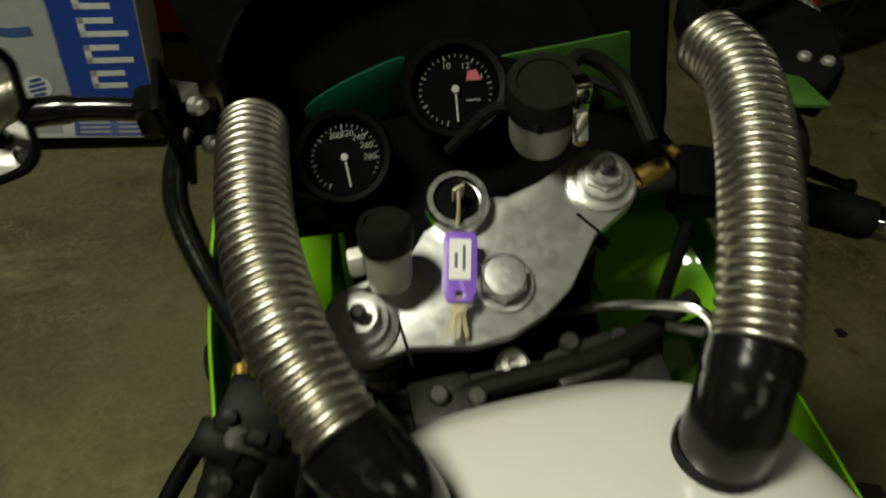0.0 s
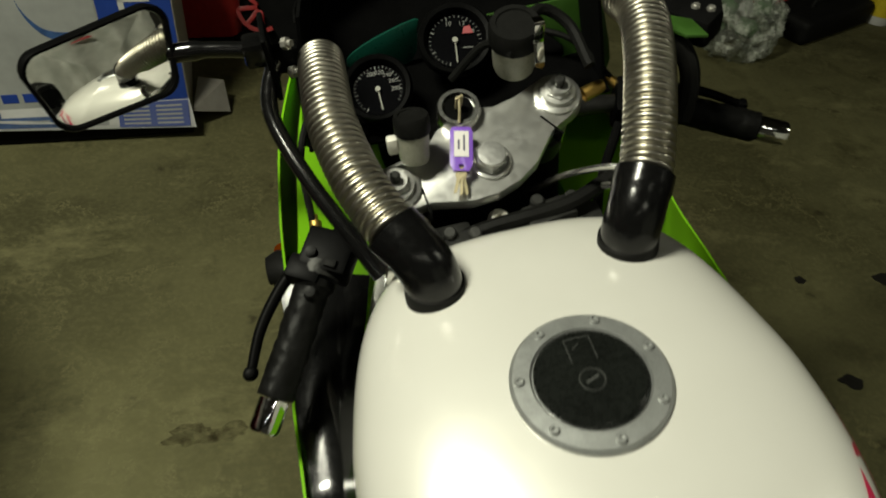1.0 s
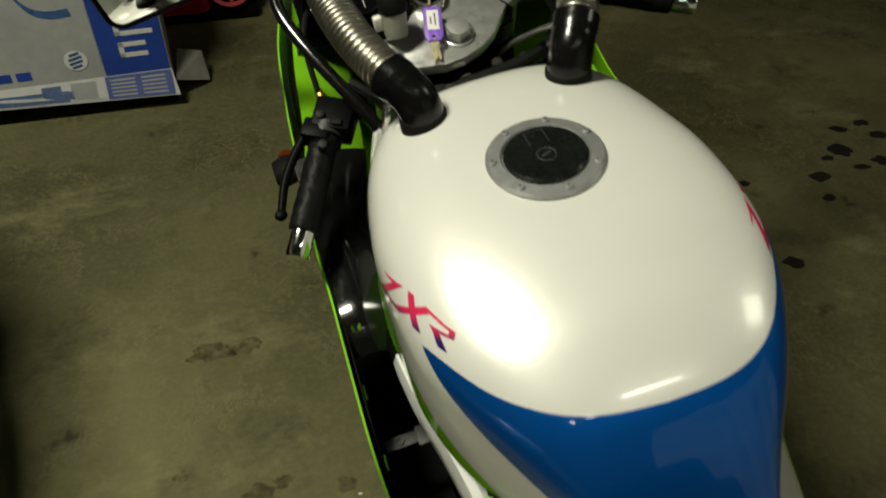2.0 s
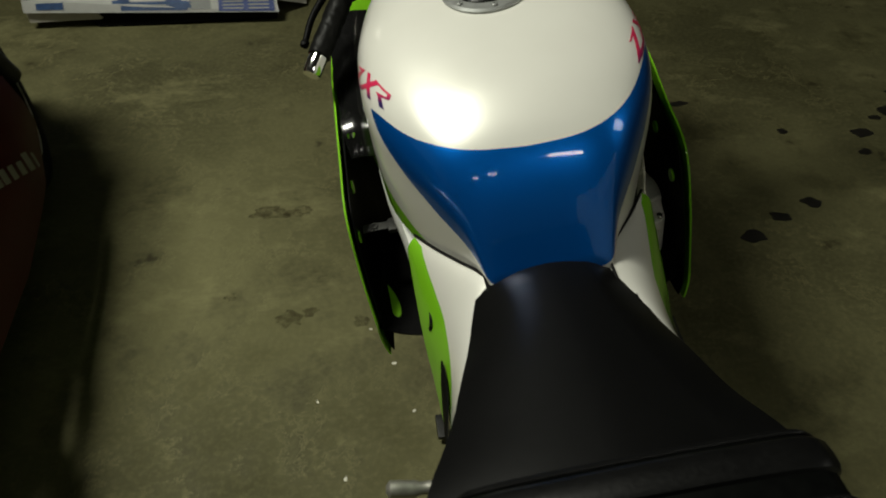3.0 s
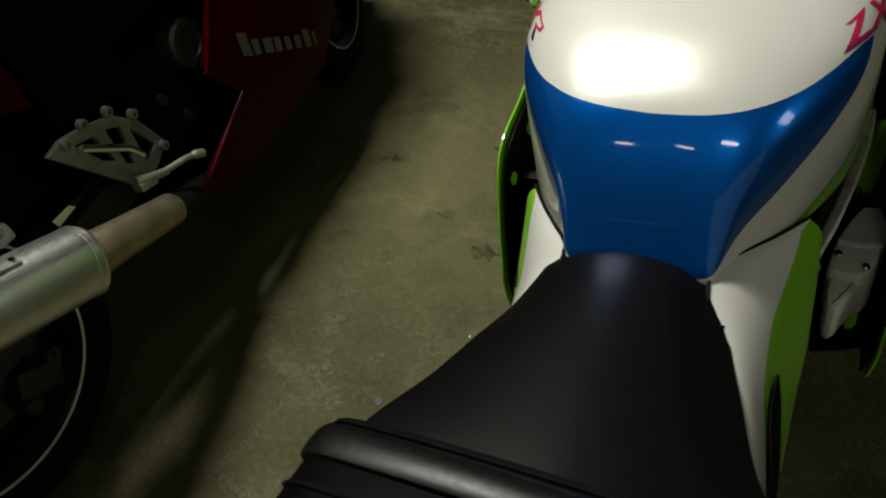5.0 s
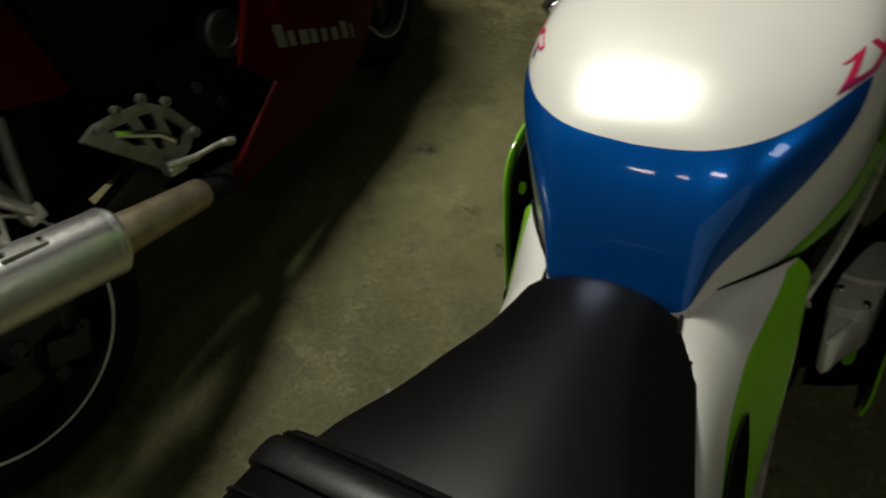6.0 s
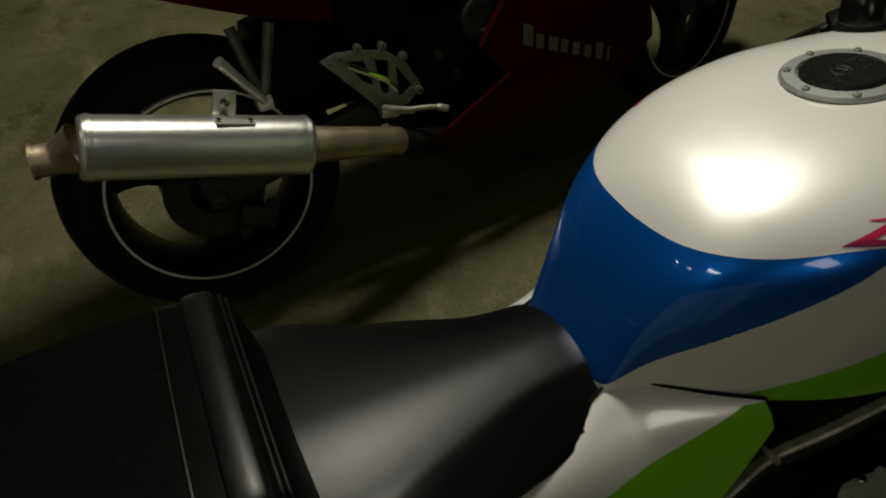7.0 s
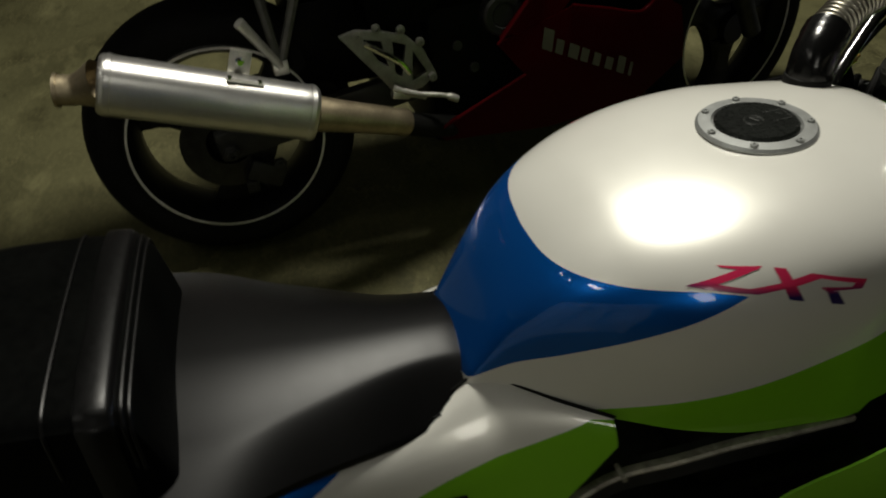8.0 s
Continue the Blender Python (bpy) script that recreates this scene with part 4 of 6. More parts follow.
    part("adjuster_nut", moved(lathe([(0.007, 0.0), (0.007, 0.012), (0.004, 0.012), (0.004, 0.02), (0.0, 0.02)], 12, (inner + Vector((-sx * 0.03, 0.045, 0.012)), (-sx * 0.4, 0.9, 0.2))), STEER), M_BRASS, box)

# fluid reservoirs
M_MILK = surface("milky_plastic", (0.25, 0.25, 0.20), 0.3, vary=0.12, scale=50)


def reservoir(base, top, radius, label):
    base, top = Vector(base), Vector(top)
    h = (top - base).length
    body = part("fluid_reservoir", lathe([(0.0, 0.0), (radius * 0.85, 0.0), (radius * 0.94, h * 0.12), (radius * 0.99, h * 0.70), (0.0, h * 0.70)], 28, (base, top - base)), M_MILK, bike, label)
    prof = [(radius, h * 0.60), (radius * 1.08, h * 0.62), (radius * 1.12, h * 0.66), (radius * 1.12, h * 0.92), (radius * 1.02, h), (radius * 0.80, h), (radius * 0.76, h * 0.97), (0.0, h * 0.97)]
    part("reservoir_cap", lathe(prof, 28, (base, top - base)), M_RUBBER, body, "black screw cap")
    return body


resr = reservoir((0.062, 0.432, 1.058), (0.059, 0.414, 1.126), 0.027, "milky brake fluid reservoir with a black cap")
clipm = Matrix.Translation((0.078, 0.386, 1.102)) @ Matrix.Scale(1.3, 4)
part("cap_clip", moved(joined(block(0.009, 0.002, 0.020, 0, 0, 0.016, rx=14, bevel=0.0005), block(0.009, 0.002, 0.018, 0, 0.0, -0.002, rx=-16, bevel=0.0005), block(0.009, 0.010, 0.002, 0, 0.004, 0.026, bevel=0.0005)), clipm), M_CHROME, resr, "bent steel cap clip")
part("reservoir_bolt", lathe([(0.0, 0.006), (0.0045, 0.006), (0.0045, 0.0)], 12, ((0.082, 0.400, 1.076), (0.3, -0.8, 0.3))), M_BRASS, resr)
resl = reservoir((-0.081, 0.336, 1.026), (-0.078, 0.345, 1.081), 0.018, "small milky clutch reservoir with a black cap")
part("reservoir_bracket", block(0.012, 0.012, 0.02, -0.103, 0.342, 1.048, bevel=0.003), M_CAST, resl)
part("pipe_union", lathe([(0.0, 0.018), (0.007, 0.018), (0.009, 0.008), (0.009, -0.01)], 14, ((0.150, 0.406, 1.02), (1, 0.2, 0.2))), M_BRASS, bike, "brass pipe union")

# ribbed air hoses
M_ELBOW = surface("shiny_black_rubber", (0.004, 0.004, 0.004), 0.20, vary=0.25, spec=0.36, bump=0.25, bump_scale=45)


def hose(points, elbow, base, radius):
    path = smooth_path(points, 40)
    lengths = [0.0]
    for a, b in zip(path, path[1:]):
        lengths.append(lengths[-1] + (b - a).length)
    step = 0.0005
    pts, radii, k, d = [], [], 0, 0.0
    while d < lengths[-1]:
        while lengths[k + 1] < d:
            k += 1
        f = (d - lengths[k]) / (lengths[k + 1] - lengths[k])
        pts.append(path[k].lerp(path[k + 1], f))
        radii.append(radius - 0.0038 * (1 - abs(math.sin(math.pi * d / 0.0080))) ** 1.3)
        d += step
    body = part("air_hose", tube(pts, radii, 28), M_STEELHOSE, bike, "ribbed stainless steel air hose")
    el = smooth_path(elbow, 10)
    part("hose_elbow", tube(el, [radius * (1.06 if i < len(el) - 6 else 1.10) for i in range(len(el))], 28), M_ELBOW, bike, "shiny black rubber hose elbow")
    part("hose_collar", lathe([(0.0275, 0.011), (0.0295, 0.010), (0.0298, 0.002), (0.0298, -0.012)], 28, (base, (0, 0.05, 1))), M_RUBBER, bike)
    return body


hose([(-0.125, 0.193, 1.061), (-0.132, 0.208, 1.067), (-0.149, 0.252, 1.085), (-0.161, 0.325, 1.102), (-0.161, 0.395, 1.111), (-0.160, 0.445, 1.108)], [(-0.098, 0.158, 1.006), (-0.100, 0.160, 1.027), (-0.108, 0.170, 1.046), (-0.126, 0.195, 1.062)], (-0.098, 0.158, 1.008), 0.0265)
hose([(0.122, 0.191, 1.066), (0.129, 0.204, 1.073), (0.148, 0.248, 1.098), (0.174, 0.316, 1.120), (0.190, 0.375, 1.130), (0.188, 0.420, 1.130)], [(0.097, 0.160, 1.008), (0.099, 0.161, 1.029), (0.106, 0.169, 1.047), (0.123, 0.193, 1.067)], (0.097, 0.160, 1.010), 0.0265)

# cables, brace and mirrors
part("fairing_stay", tube(smooth_path([(-0.205, 0.455, 1.120), (-0.224, 0.425, 1.090), (-0.224, 0.395, 1.065), (-0.200, 0.335, 1.028), (-0.164, 0.270, 0.983), (-0.145, 0.240, 0.955)]), 0.0095, 12), M_GLOSSBLACK, bike, "black fairing stay tube")
part("stay_bracket", joined(block(0.006, 0.05, 0.085, -0.213, 0.44, 1.125, rx=12, bevel=0.002), block(0.03, 0.02, 0.03, -0.196, 0.452, 1.115, bevel=0.004)), M_PLASTIC, bike, "black mirror bracket on the fairing edge")
for bz in (1.105, 1.14):
    part("bracket_nut", lathe([(0.007, 0.0), (0.007, 0.006), (0.004, 0.007), (0.004, 0.011), (0.0, 0.011)], 8, ((-0.195, 0.436, bz), (0.8, -0.5, 0.2))), M_DULLALU, bike)


def cable(points, r, mat, label=""):
    part("cable", tube(smooth_path(points), r, 8), mat, bike, label)


cable([(0.118, 0.275, 0.985), (0.135, 0.250, 1.005), (0.125, 0.262, 1.020), (0.085, 0.30, 0.99), (0.05, 0.34, 0.94)], 0.004, M_ALU, "bare steel outer cable")
cable([(0.062, 0.40, 1.10), (0.10, 0.46, 1.11), (0.135, 0.45, 1.09), (0.145, 0.40, 1.06)], 0.007, M_RUBBER)
cable([(0.232, 0.44, 1.09), (0.250, 0.412, 1.074), (0.261, 0.385, 1.05), (0.262, 0.372, 1.02), (0.25, 0.36, 0.985)], 0.012, M_RUBBER, "thick black brake hose beside the air hose")
cable([(0.05, 0.39, 1.10), (0.03, 0.44, 1.09), (-0.01, 0.46, 1.04)], 0.005, M_RUBBER)
cable([(-0.16, 0.34, 0.97), (-0.10, 0.28, 0.95), (0.0, 0.27, 0.965), (0.08, 0.275, 0.97), (0.15, 0.30, 0.98)], 0.009, M_RUBBER)
cable([(-0.19, 0.33, 0.95), (-0.12, 0.25, 0.94), (-0.04, 0.245, 0.95), (0.06, 0.24, 0.955)], 0.006, M_PLASTIC)
cable([(-0.14, 0.23, 0.95), (-0.135, 0.215, 0.985), (-0.13, 0.225, 1.0)], 0.006, M_ALU)
cable([(0.17, 0.36, 1.0), (0.13, 0.31, 0.95), (0.10, 0.24, 0.93), (0.07, 0.2, 0.93)], 0.006, M_PLASTIC)
cam_box = joined(block(0.24, 0.07, 0.05, 0.0, 0.262, 0.925, rx=10, bevel=0.012), block(0.05, 0.04, 0.03, -0.06, 0.268, 0.950, bevel=0.006), block(0.06, 0.035, 0.03, 0.055, 0.275, 0.952, rz=10, bevel=0.006))
part("frame_head", cam_box, M_DARKMETAL, bike, "black frame head with cable clips")
part("head_bolt", lathe([(0.014, -0.012), (0.014, 0.004), (0.010, 0.006), (0.010, 0.012), (0.005, 0.012), (0.005, 0.007), (0.0, 0.007)], 18, ((0.002, 0.296, 0.944), (0, -0.4, 0.9))), M_CAST, bike, "pale socket-headed bolt")
for bx, by in ((-0.062, 0.268), (0.046, 0.29), (0.085, 0.285), (-0.035, 0.26)):
    part("clip_bolt", lathe([(0.008, -0.006), (0.008, 0.004), (0.006, 0.006), (0.0, 0.006)], 12, ((bx, by, 0.968), (0, -0.3, 0.9))), M_DARKMETAL, bike)

M_MIRROR = surface("mirror_glass", (0.88, 0.88, 0.84), 0.02, metal=1.0, vary=0.01)


def mirror(centre, way, roll, base, label, wide=0.158, high=0.096):
    turn = Matrix.Translation(centre) @ Vector(way).to_track_quat("Z", "Y").to_matrix().to_4x4() @ pose(0, 0, 0, 0, 0, roll)
    def outline(w, h, r):
        pts = []
        for cx, cy, a in ((w / 2 - r, h / 2 - r, 0), (-w / 2 + r * 1.2, h / 2 - r * 1.4, 90), (-w / 2 + r * 1.6, -h / 2 + r, 180), (w / 2 - r * 1.4, -h / 2 + r, 270)):
            pts += arc(cx, cy, r, a, a + 90, 6)
        return pts
    rows = []
    for g, z in ((-0.045, -0.032), (-0.012, -0.026), (0.002, -0.012), (0.003, 0.0), (0.001, 0.004), (-0.002, 0.003), (-0.004, -0.006)):
        rows.append([(x, y, z) for x, y in outline(wide + 2 * g, high + 2 * g, 0.022 + g * 0.3)])
    shell = part("mirror", moved(closed(rows), turn), M_PLASTIC, bike, label)
    glass = closed([[(x * f, y * f, 0.0025 - ((x * f) ** 2 + (y * f) ** 2) / 1.3) for x, y in outline(wide - 0.006, high - 0.006, 0.020)] for f in [1 - i / 14 for i in range(14)]], ends=False)
    glass.verts.ensure_lookup_table()
    tip = glass.verts.new((0, 0, 0.0025))
    rim = [e for e in glass.edges if len(e.link_faces) == 1 and max(v.co.xy.length for v in e.verts) < 0.02]
    for e in rim:
        glass.faces.new((e.verts[0], e.verts[1], tip))
    bmesh.ops.recalc_face_normals(glass, faces=glass.faces[:])
    part("mirror_glass", moved(glass, turn), M_MIRROR, shell, "slightly domed mirror glass")
    root = turn @ Vector((wide * 0.35 * (1 if centre[0] < 0 else -1), -0.01, -0.022))
    mid = (root + Vector(base)) / 2
    stalk = joined(tube(smooth_path([root, mid + Vector((0, 0, 0.004)), Vector(base)]), [0.011] * 8 + [0.009] * 9, 12), moved(block(0.032, 0.034, 0.03, bevel=0.006), Matrix.Translation(base)))
    part("mirror_stalk", stalk, M_GLOSSBLACK, bike, "black mirror stalk")
    return shell


mirror((-0.381, 0.432, 1.150), (0.487, -0.863, 0.132), -4, (-0.226, 0.462, 1.125), "black left mirror with a clear glass")
mirror((0.400, 0.52, 1.18), (-0.16, -0.86, 0.45), -12, (0.24, 0.50, 1.13), "black right mirror")

# front turn signals
M_AMBER = surface("amber_lens", (0.30, 0.06, 0.006), 0.2, vary=0.1)
for side in (-1, 1):
    root = Vector((side * 0.258, 0.560, 0.690))
    out = Vector((side * 0.326, 0.572, 0.676))
    rows = []
    for t, w, h in ((0.0, 0.012, 0.010), (0.25, 0.030, 0.022), (0.7, 0.036, 0.026), (1.0, 0.026, 0.020)):
        c = root.lerp(out, t)
        rows.append([(c.x, c.y + w * math.cos(a), c.z + h * math.sin(a)) for a in [2 * math.pi * j / 16 for j in range(16)]])
    sig = part("turn_signal", closed(rows), M_RUBBER, bike, "black turn signal with an amber lens")
    part("lens", lathe([(0.0, 0.008), (0.012, 0.006), (0.016, 0.0), (0.0, 0.0)], 18, ((side * 0.296, 0.606, 0.684), (0, 1, -0.1))), M_AMBER, sig)


# wheels and what is under the bike
M_TYRE = surface("tyre_rubber", (0.006, 0.006, 0.0055), 0.8, bump=0.3, bump_scale=80, vary=0.3, spec=0.1)
M_RIM = surface("black_rim", (0.005, 0.005, 0.005), 0.4, vary=0.3, spec=0.15)
M_STRIPE = surface("white_stripe", (0.60, 0.59, 0.54), 0.5, vary=0.1)
M_DISC = surface("brake_disc", (0.05, 0.05, 0.047), 0.35, metal=0.9, vary=0.3)


def wheel(thing, m, radius, half, stripe, spokes=3, striped=True, name="rear_wheel"):
    """A wheel that rolls along y with its axle along x."""
    rim = radius * 0.70
    prof = [(rim, -half * 0.80), (rim + 0.012, -half * 0.95), (radius * 0.86, -half), (radius * 0.955, -half * 0.72), (radius, 0.0), (radius * 0.955, half * 0.72), (radius * 0.86, half), (rim + 0.012, half * 0.95), (rim, half * 0.80)]
    path = smooth_path([(a, 0, b) for a, b in prof], 3)
    axis = ((0, 0, 0), (1, 0, 0))
    tyre = part(name, moved(lathe([(p.x, p.z) for p in path], 64, axis), m), M_TYRE, thing, "black road tyre on a black rim")
    hoop = [(rim + 0.014, -half * 0.92), (rim + 0.004, -half * 0.95), (rim - 0.012, -half * 0.72), (rim - 0.030, -half * 0.3), (rim - 0.030, half * 0.3), (rim - 0.012, half * 0.72), (rim + 0.004, half * 0.95), (rim + 0.014, half * 0.92)]
    part("rim", moved(lathe(hoop, 64, axis), m), M_RIM, tyre, "black alloy rim")
    hub = [(0.0, -half * 0.8), (0.045, -half * 0.8), (0.055, -half * 0.4), (0.055, half * 0.4), (0.045, half * 0.8), (0.0, half * 0.8)]
    part("hub", moved(lathe(hub, 32, axis), m), M_RIM, tyre)
    for i in range(spokes):
        a = 2 * math.pi * i / spokes + 0.5
        rows = []
        for t in [j / 8 for j in range(9)]:
            r = 0.035 + (rim - 0.045) * t
            wid = 0.062 - 0.026 * math.sin(math.pi * min(1, t * 1.1)) + 0.03 * t**3
            th = 0.030 - 0.008 * t
            rows.append([Vector((th * sx, r, wid * sy)) for sx, sy in ((-1, -0.7), (-0.6, -1), (0.6, -1), (1, -0.7), (1, 0.7), (0.6, 1), (-0.6, 1), (-1, 0.7))])
        bm = closed(rows)
        bm.transform(Matrix.Rotation(a, 4, "X"))
        part("spoke", moved(bm, m), M_RIM, tyre)
    if striped:
        for sx in (-1, 1):
            band = [(stripe - 0.0028, sx * (half * 0.955)), (stripe - 0.0028, sx * (half * 0.955 + 0.0015)), (stripe + 0.0028, sx * (half * 0.955 + 0.0015)), (stripe + 0.0028, sx * half * 0.955)]
            part("rim_stripe", moved(lathe(band, 96, axis), m), M_STRIPE, tyre, "thin white rim stripe")
    return tyre


wheel(bike, pose(0, -0.765, 0.315), 0.315, 0.09, 0.225, striped=False)
FRONT = Matrix.Translation((-0.01, 0.665, 0.302)) @ pose(0, 0, 0, 0, 0, TURNED)
wheel(bike, FRONT, 0.300, 0.06, 0.222, striped=False, name="front_wheel")
for sx in (-1, 1):
    part("swingarm_beam", block(0.035, 0.46, 0.07, sx * 0.115, -0.55, 0.36, rx=-6, bevel=0.01), M_DULLALU, bike, "aluminium swingarm beam")
part("swingarm_pivot", block(0.24, 0.06, 0.07, 0, -0.40, 0.38, bevel=0.01), M_DULLALU, bike)
part("side_stand", joined(tube([(-0.13, -0.18, 0.30), (-0.205, -0.12, 0.06)], 0.012, 10), block(0.05, 0.06, 0.012, -0.212, -0.115, 0.060, ry=14, bevel=0.003)), M_DARKMETAL, bike, "black side stand")
part("rear_mudguard", sheet([[(x, -0.55 - 0.42 * t, 0.66 + 0.10 * t - 1.2 * x * x) for x in [-0.11 + 0.22 * j / 8 for j in range(9)]] for t in [i / 6 for i in range(7)]], 0.003), M_PLASTIC, bike)
part("seat_base", block(0.22, 0.60, 0.08, 0, -0.66, 0.745, bevel=0.02), M_PLASTIC, bike)
for side in (-1, 1):
    rest = joined(tube([(side * 0.16, -0.46, 0.36), (side * 0.235, -0.48, 0.36)], 0.011, 10), block(0.012, 0.10, 0.09, side * 0.158, -0.43, 0.38, bevel=0.003))
    part("foot_rest", rest, M_DULLALU, bike, "aluminium foot rest")
    far = tube(smooth_path([(side * 0.16, -0.70, 0.55), (side * 0.20, -0.70, 0.54), (side * 0.235, -0.695, 0.545)]), 0.008, 10)
    part("pillion_foot_rest", far, M_DULLALU, bike, "aluminium pillion foot rest")

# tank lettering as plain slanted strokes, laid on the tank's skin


def stroke_material(name, start, slope, low, high):
    mat = bpy.data.materials.new(name)
    tree, bsdf = nodes_of(mat)
    k = Nodes(tree)
    x, y, z = k.xyz()
    v = k.math("ADD", z, k.math("MULTIPLY", k.math("SUBTRACT", y, start), slope))
    tree.links.new(k.mix(k.ramp(v, low, high), (0.018, 0.009, 0.085, 1), (0.57, 0.022, 0.085, 1)), bsdf.inputs["Base Color"])
    bsdf.inputs["Roughness"].default_value = 0.3
    bsdf.inputs["Coat Weight"].default_value = 0.6
    return mat


M_STROKE = {1: stroke_material("pink_to_indigo_print", -0.172, 0.099, 0.960, 0.970), -1: stroke_material("pink_to_indigo_print", -0.017, 0.294, 0.929, 0.939)}
skin = bmesh.new()
skin.from_mesh(tank.data)
tank_tree = BVHTree.FromBMesh(skin)


def print_on_tank(quads, side):
    """Quads in (along, up) of the flank, dropped sideways on the tank."""
    bm = bmesh.new()
    for q in quads:
        a, b, c, d = [Vector(p) for p in q]
        n, m = 10, 3
        grid = []
        for i in range(n + 1):
            row = []
            for j in range(m + 1):
                p = a.lerp(b, i / n).lerp(d.lerp(c, i / n), j / m)
                hit = tank_tree.ray_cast(Vector((side * 0.4, p.x, p.y)), Vector((-side, 0, 0)))
                row.append(bm.verts.new(hit[0] + hit[1] * 0.0007))
            grid.append(row)
        for r0, r1 in zip(grid, grid[1:]):
            for j in range(m):
                bm.faces.new((r0[j], r1[j], r1[j + 1], r0[j + 1]))
    return bm


def strokes(place):
    def q(*pts):
        return [place((x - 80) / 745, (278 - y) / 170) for x, y in pts]
    return [
        [q((188, 107), (400, 124), (372, 140), (222, 122)), q((330, 122), (392, 130), (215, 204), (80, 206)), q((80, 206), (215, 200), (352, 219), (392, 244))],
        [q((352, 220), (392, 244), (520, 206), (470, 192)), q((470, 192), (522, 208), (634, 168), (600, 149)), q((445, 129), (498, 134), (577, 267), (518, 263))],
        [q((600, 149), (634, 168), (778, 182), (826, 166)), q((826, 166), (778, 182), (764, 200), (806, 204)), q((806, 204), (764, 200), (636, 204), (660, 221), ), q((660, 218), (708, 220), (746, 280), (690, 276))],
    ]


for side in (1, -1):
    if side > 0:
        shapes = strokes(lambda u, v: (-0.1751 + 0.1506 * u + 0.0228 * v + 0.0367 * u * u - 0.0257 * u * v, 0.953 + 0.0083 * u + 0.0191 * v - 0.0372 * u * u + 0.025 * u * v))
    else:
        shapes = strokes(lambda u, v: (-0.0014 - 0.19 * u + 0.0058 * v + 0.0233 * u * u + 0.0326 * u * v, 0.9003 + 0.1223 * u + 0.0422 * v - 0.0605 * u * u - 0.0224 * u * v))
    for group in shapes:
        part("print_stroke", print_on_tank([q if side > 0 else q[::-1] for q in group], side), M_STROKE[side], tank, "pink to indigo printed mark")

# key with its purple tag
M_PURPLE = surface("purple_plastic", (0.20, 0.09, 0.50), 0.35, vary=0.1)
M_PAPER = surface("paper_label", (0.66, 0.64, 0.62), 0.7, vary=0.05)
M_INK = surface("ink", (0.10, 0.09, 0.14), 0.7)
M_CORD = surface("key_brass", (0.42, 0.36, 0.22), 0.5, metal=0.4, vary=0.25)
fob = empty("key_fob", BIKE @ IGN, "purple plastic key tag with white label in the ignition lock", "key tag")
TAG = pose(-0.030, -0.049, 0.010, 4, 0, -34)
part("key_blade", joined(block(0.010, 0.003, 0.024, 0.0, 0, 0.016, bevel=0.001), tube(smooth_path([(0.0, 0, 0.026), (-0.006, -0.010, 0.020), (-0.013, -0.020, 0.012)]), 0.0016, 8)), M_CORD, fob, "key bow in the lock")
part("tag_body", moved(slab([(-0.0105, 0.026), (0.0105, 0.026), (0.013, 0.020), (0.013, -0.020), (0.009, -0.029), (-0.009, -0.029), (-0.013, -0.020), (-0.013, 0.020)], 0.004, 0.001, holes=[[(0.003 * math.cos(a), -0.0235 + 0.003 * math.sin(a)) for a in [-2 * math.pi * j / 10 for j in range(10)]]]), TAG @ Matrix.Translation((0, 0, 0.004))), M_PURPLE, fob)
part("tag_label", moved(block(0.0165, 0.032, 0.0006, 0, 0.004, 0.0046), TAG), M_PAPER, fob, "white paper label with faint writing")
for i, (wx, wy) in enumerate(((0.003, 0.010), (-0.003, 0.006))):
    part("writing_bar", moved(block(0.0022, wy * 2, 0.0003, wx, 0.005 - 0.002 * i, 0.0050), TAG), M_INK, fob)
for i in range(3):
    blade = slab([(-0.004, 0.0), (0.004, 0.0), (0.0045, -0.010), (0.002, -0.014), (0.0022, -0.030), (-0.001, -0.032), (-0.002, -0.015), (-0.0045, -0.010)], 0.0015)
    part("spare_key", moved(blade, TAG @ Matrix.Translation((0.0, -0.024, 0.001 + 0.001 * i)) @ pose(0, 0, 0, 8 * i, 0, -14 + 13 * i)), M_CORD, fob, "small worn key")

# ---- the red motorcycle ----
RED = Matrix.Translation((-1.158, -0.622, 0)) @ pose(0, 0, 0, 0, 0, 3.91) @ pose(0, 0, 0, 0, -10.94, 0) @ Matrix.Scale(0.9997, 4)
red = empty("motorcycle", RED, "dark red sport motorcycle with a silver silencer on its side stand", "motorcycle", "parked motorcycles")
RW = 0.328
wheel(red, pose(0, 0, RW), RW, 0.098, 0.231)
wheel(red, Matrix.Translation((-0.040, 1.490, 0.312)) @ pose(0, 0, 0, 0, 0, 13), 0.312, 0.062, 0.222, name="front_wheel")
for sx in (-1, 1):
    part("swingarm_beam", block(0.04, 0.50, 0.075, sx * 0.135, 0.22, 0.37, rx=7, bevel=0.012), M_DARKMETAL, red, "black swingarm beam")
part("swingarm_pivot", block(0.28, 0.07, 0.08, 0, 0.42, 0.40, bevel=0.012), M_DARKMETAL, red)
part("rear_brake_disc", lathe([(0.055, 0.0), (0.115, 0.0), (0.115, 0.005), (0.055, 0.005), (0.055, 0.0)], 40, ((0.098, 0, RW), (1, 0, 0))), M_DISC, red, "drilled rear brake disc")
part("rear_caliper", joined(block(0.045, 0.09, 0.055, 0.118, 0.07, RW - 0.085, rx=-30, bevel=0.01), block(0.03, 0.03, 0.03, 0.128, 0.03, RW - 0.11, bevel=0.006)), M_DARKMETAL, red, "dark rear brake caliper")
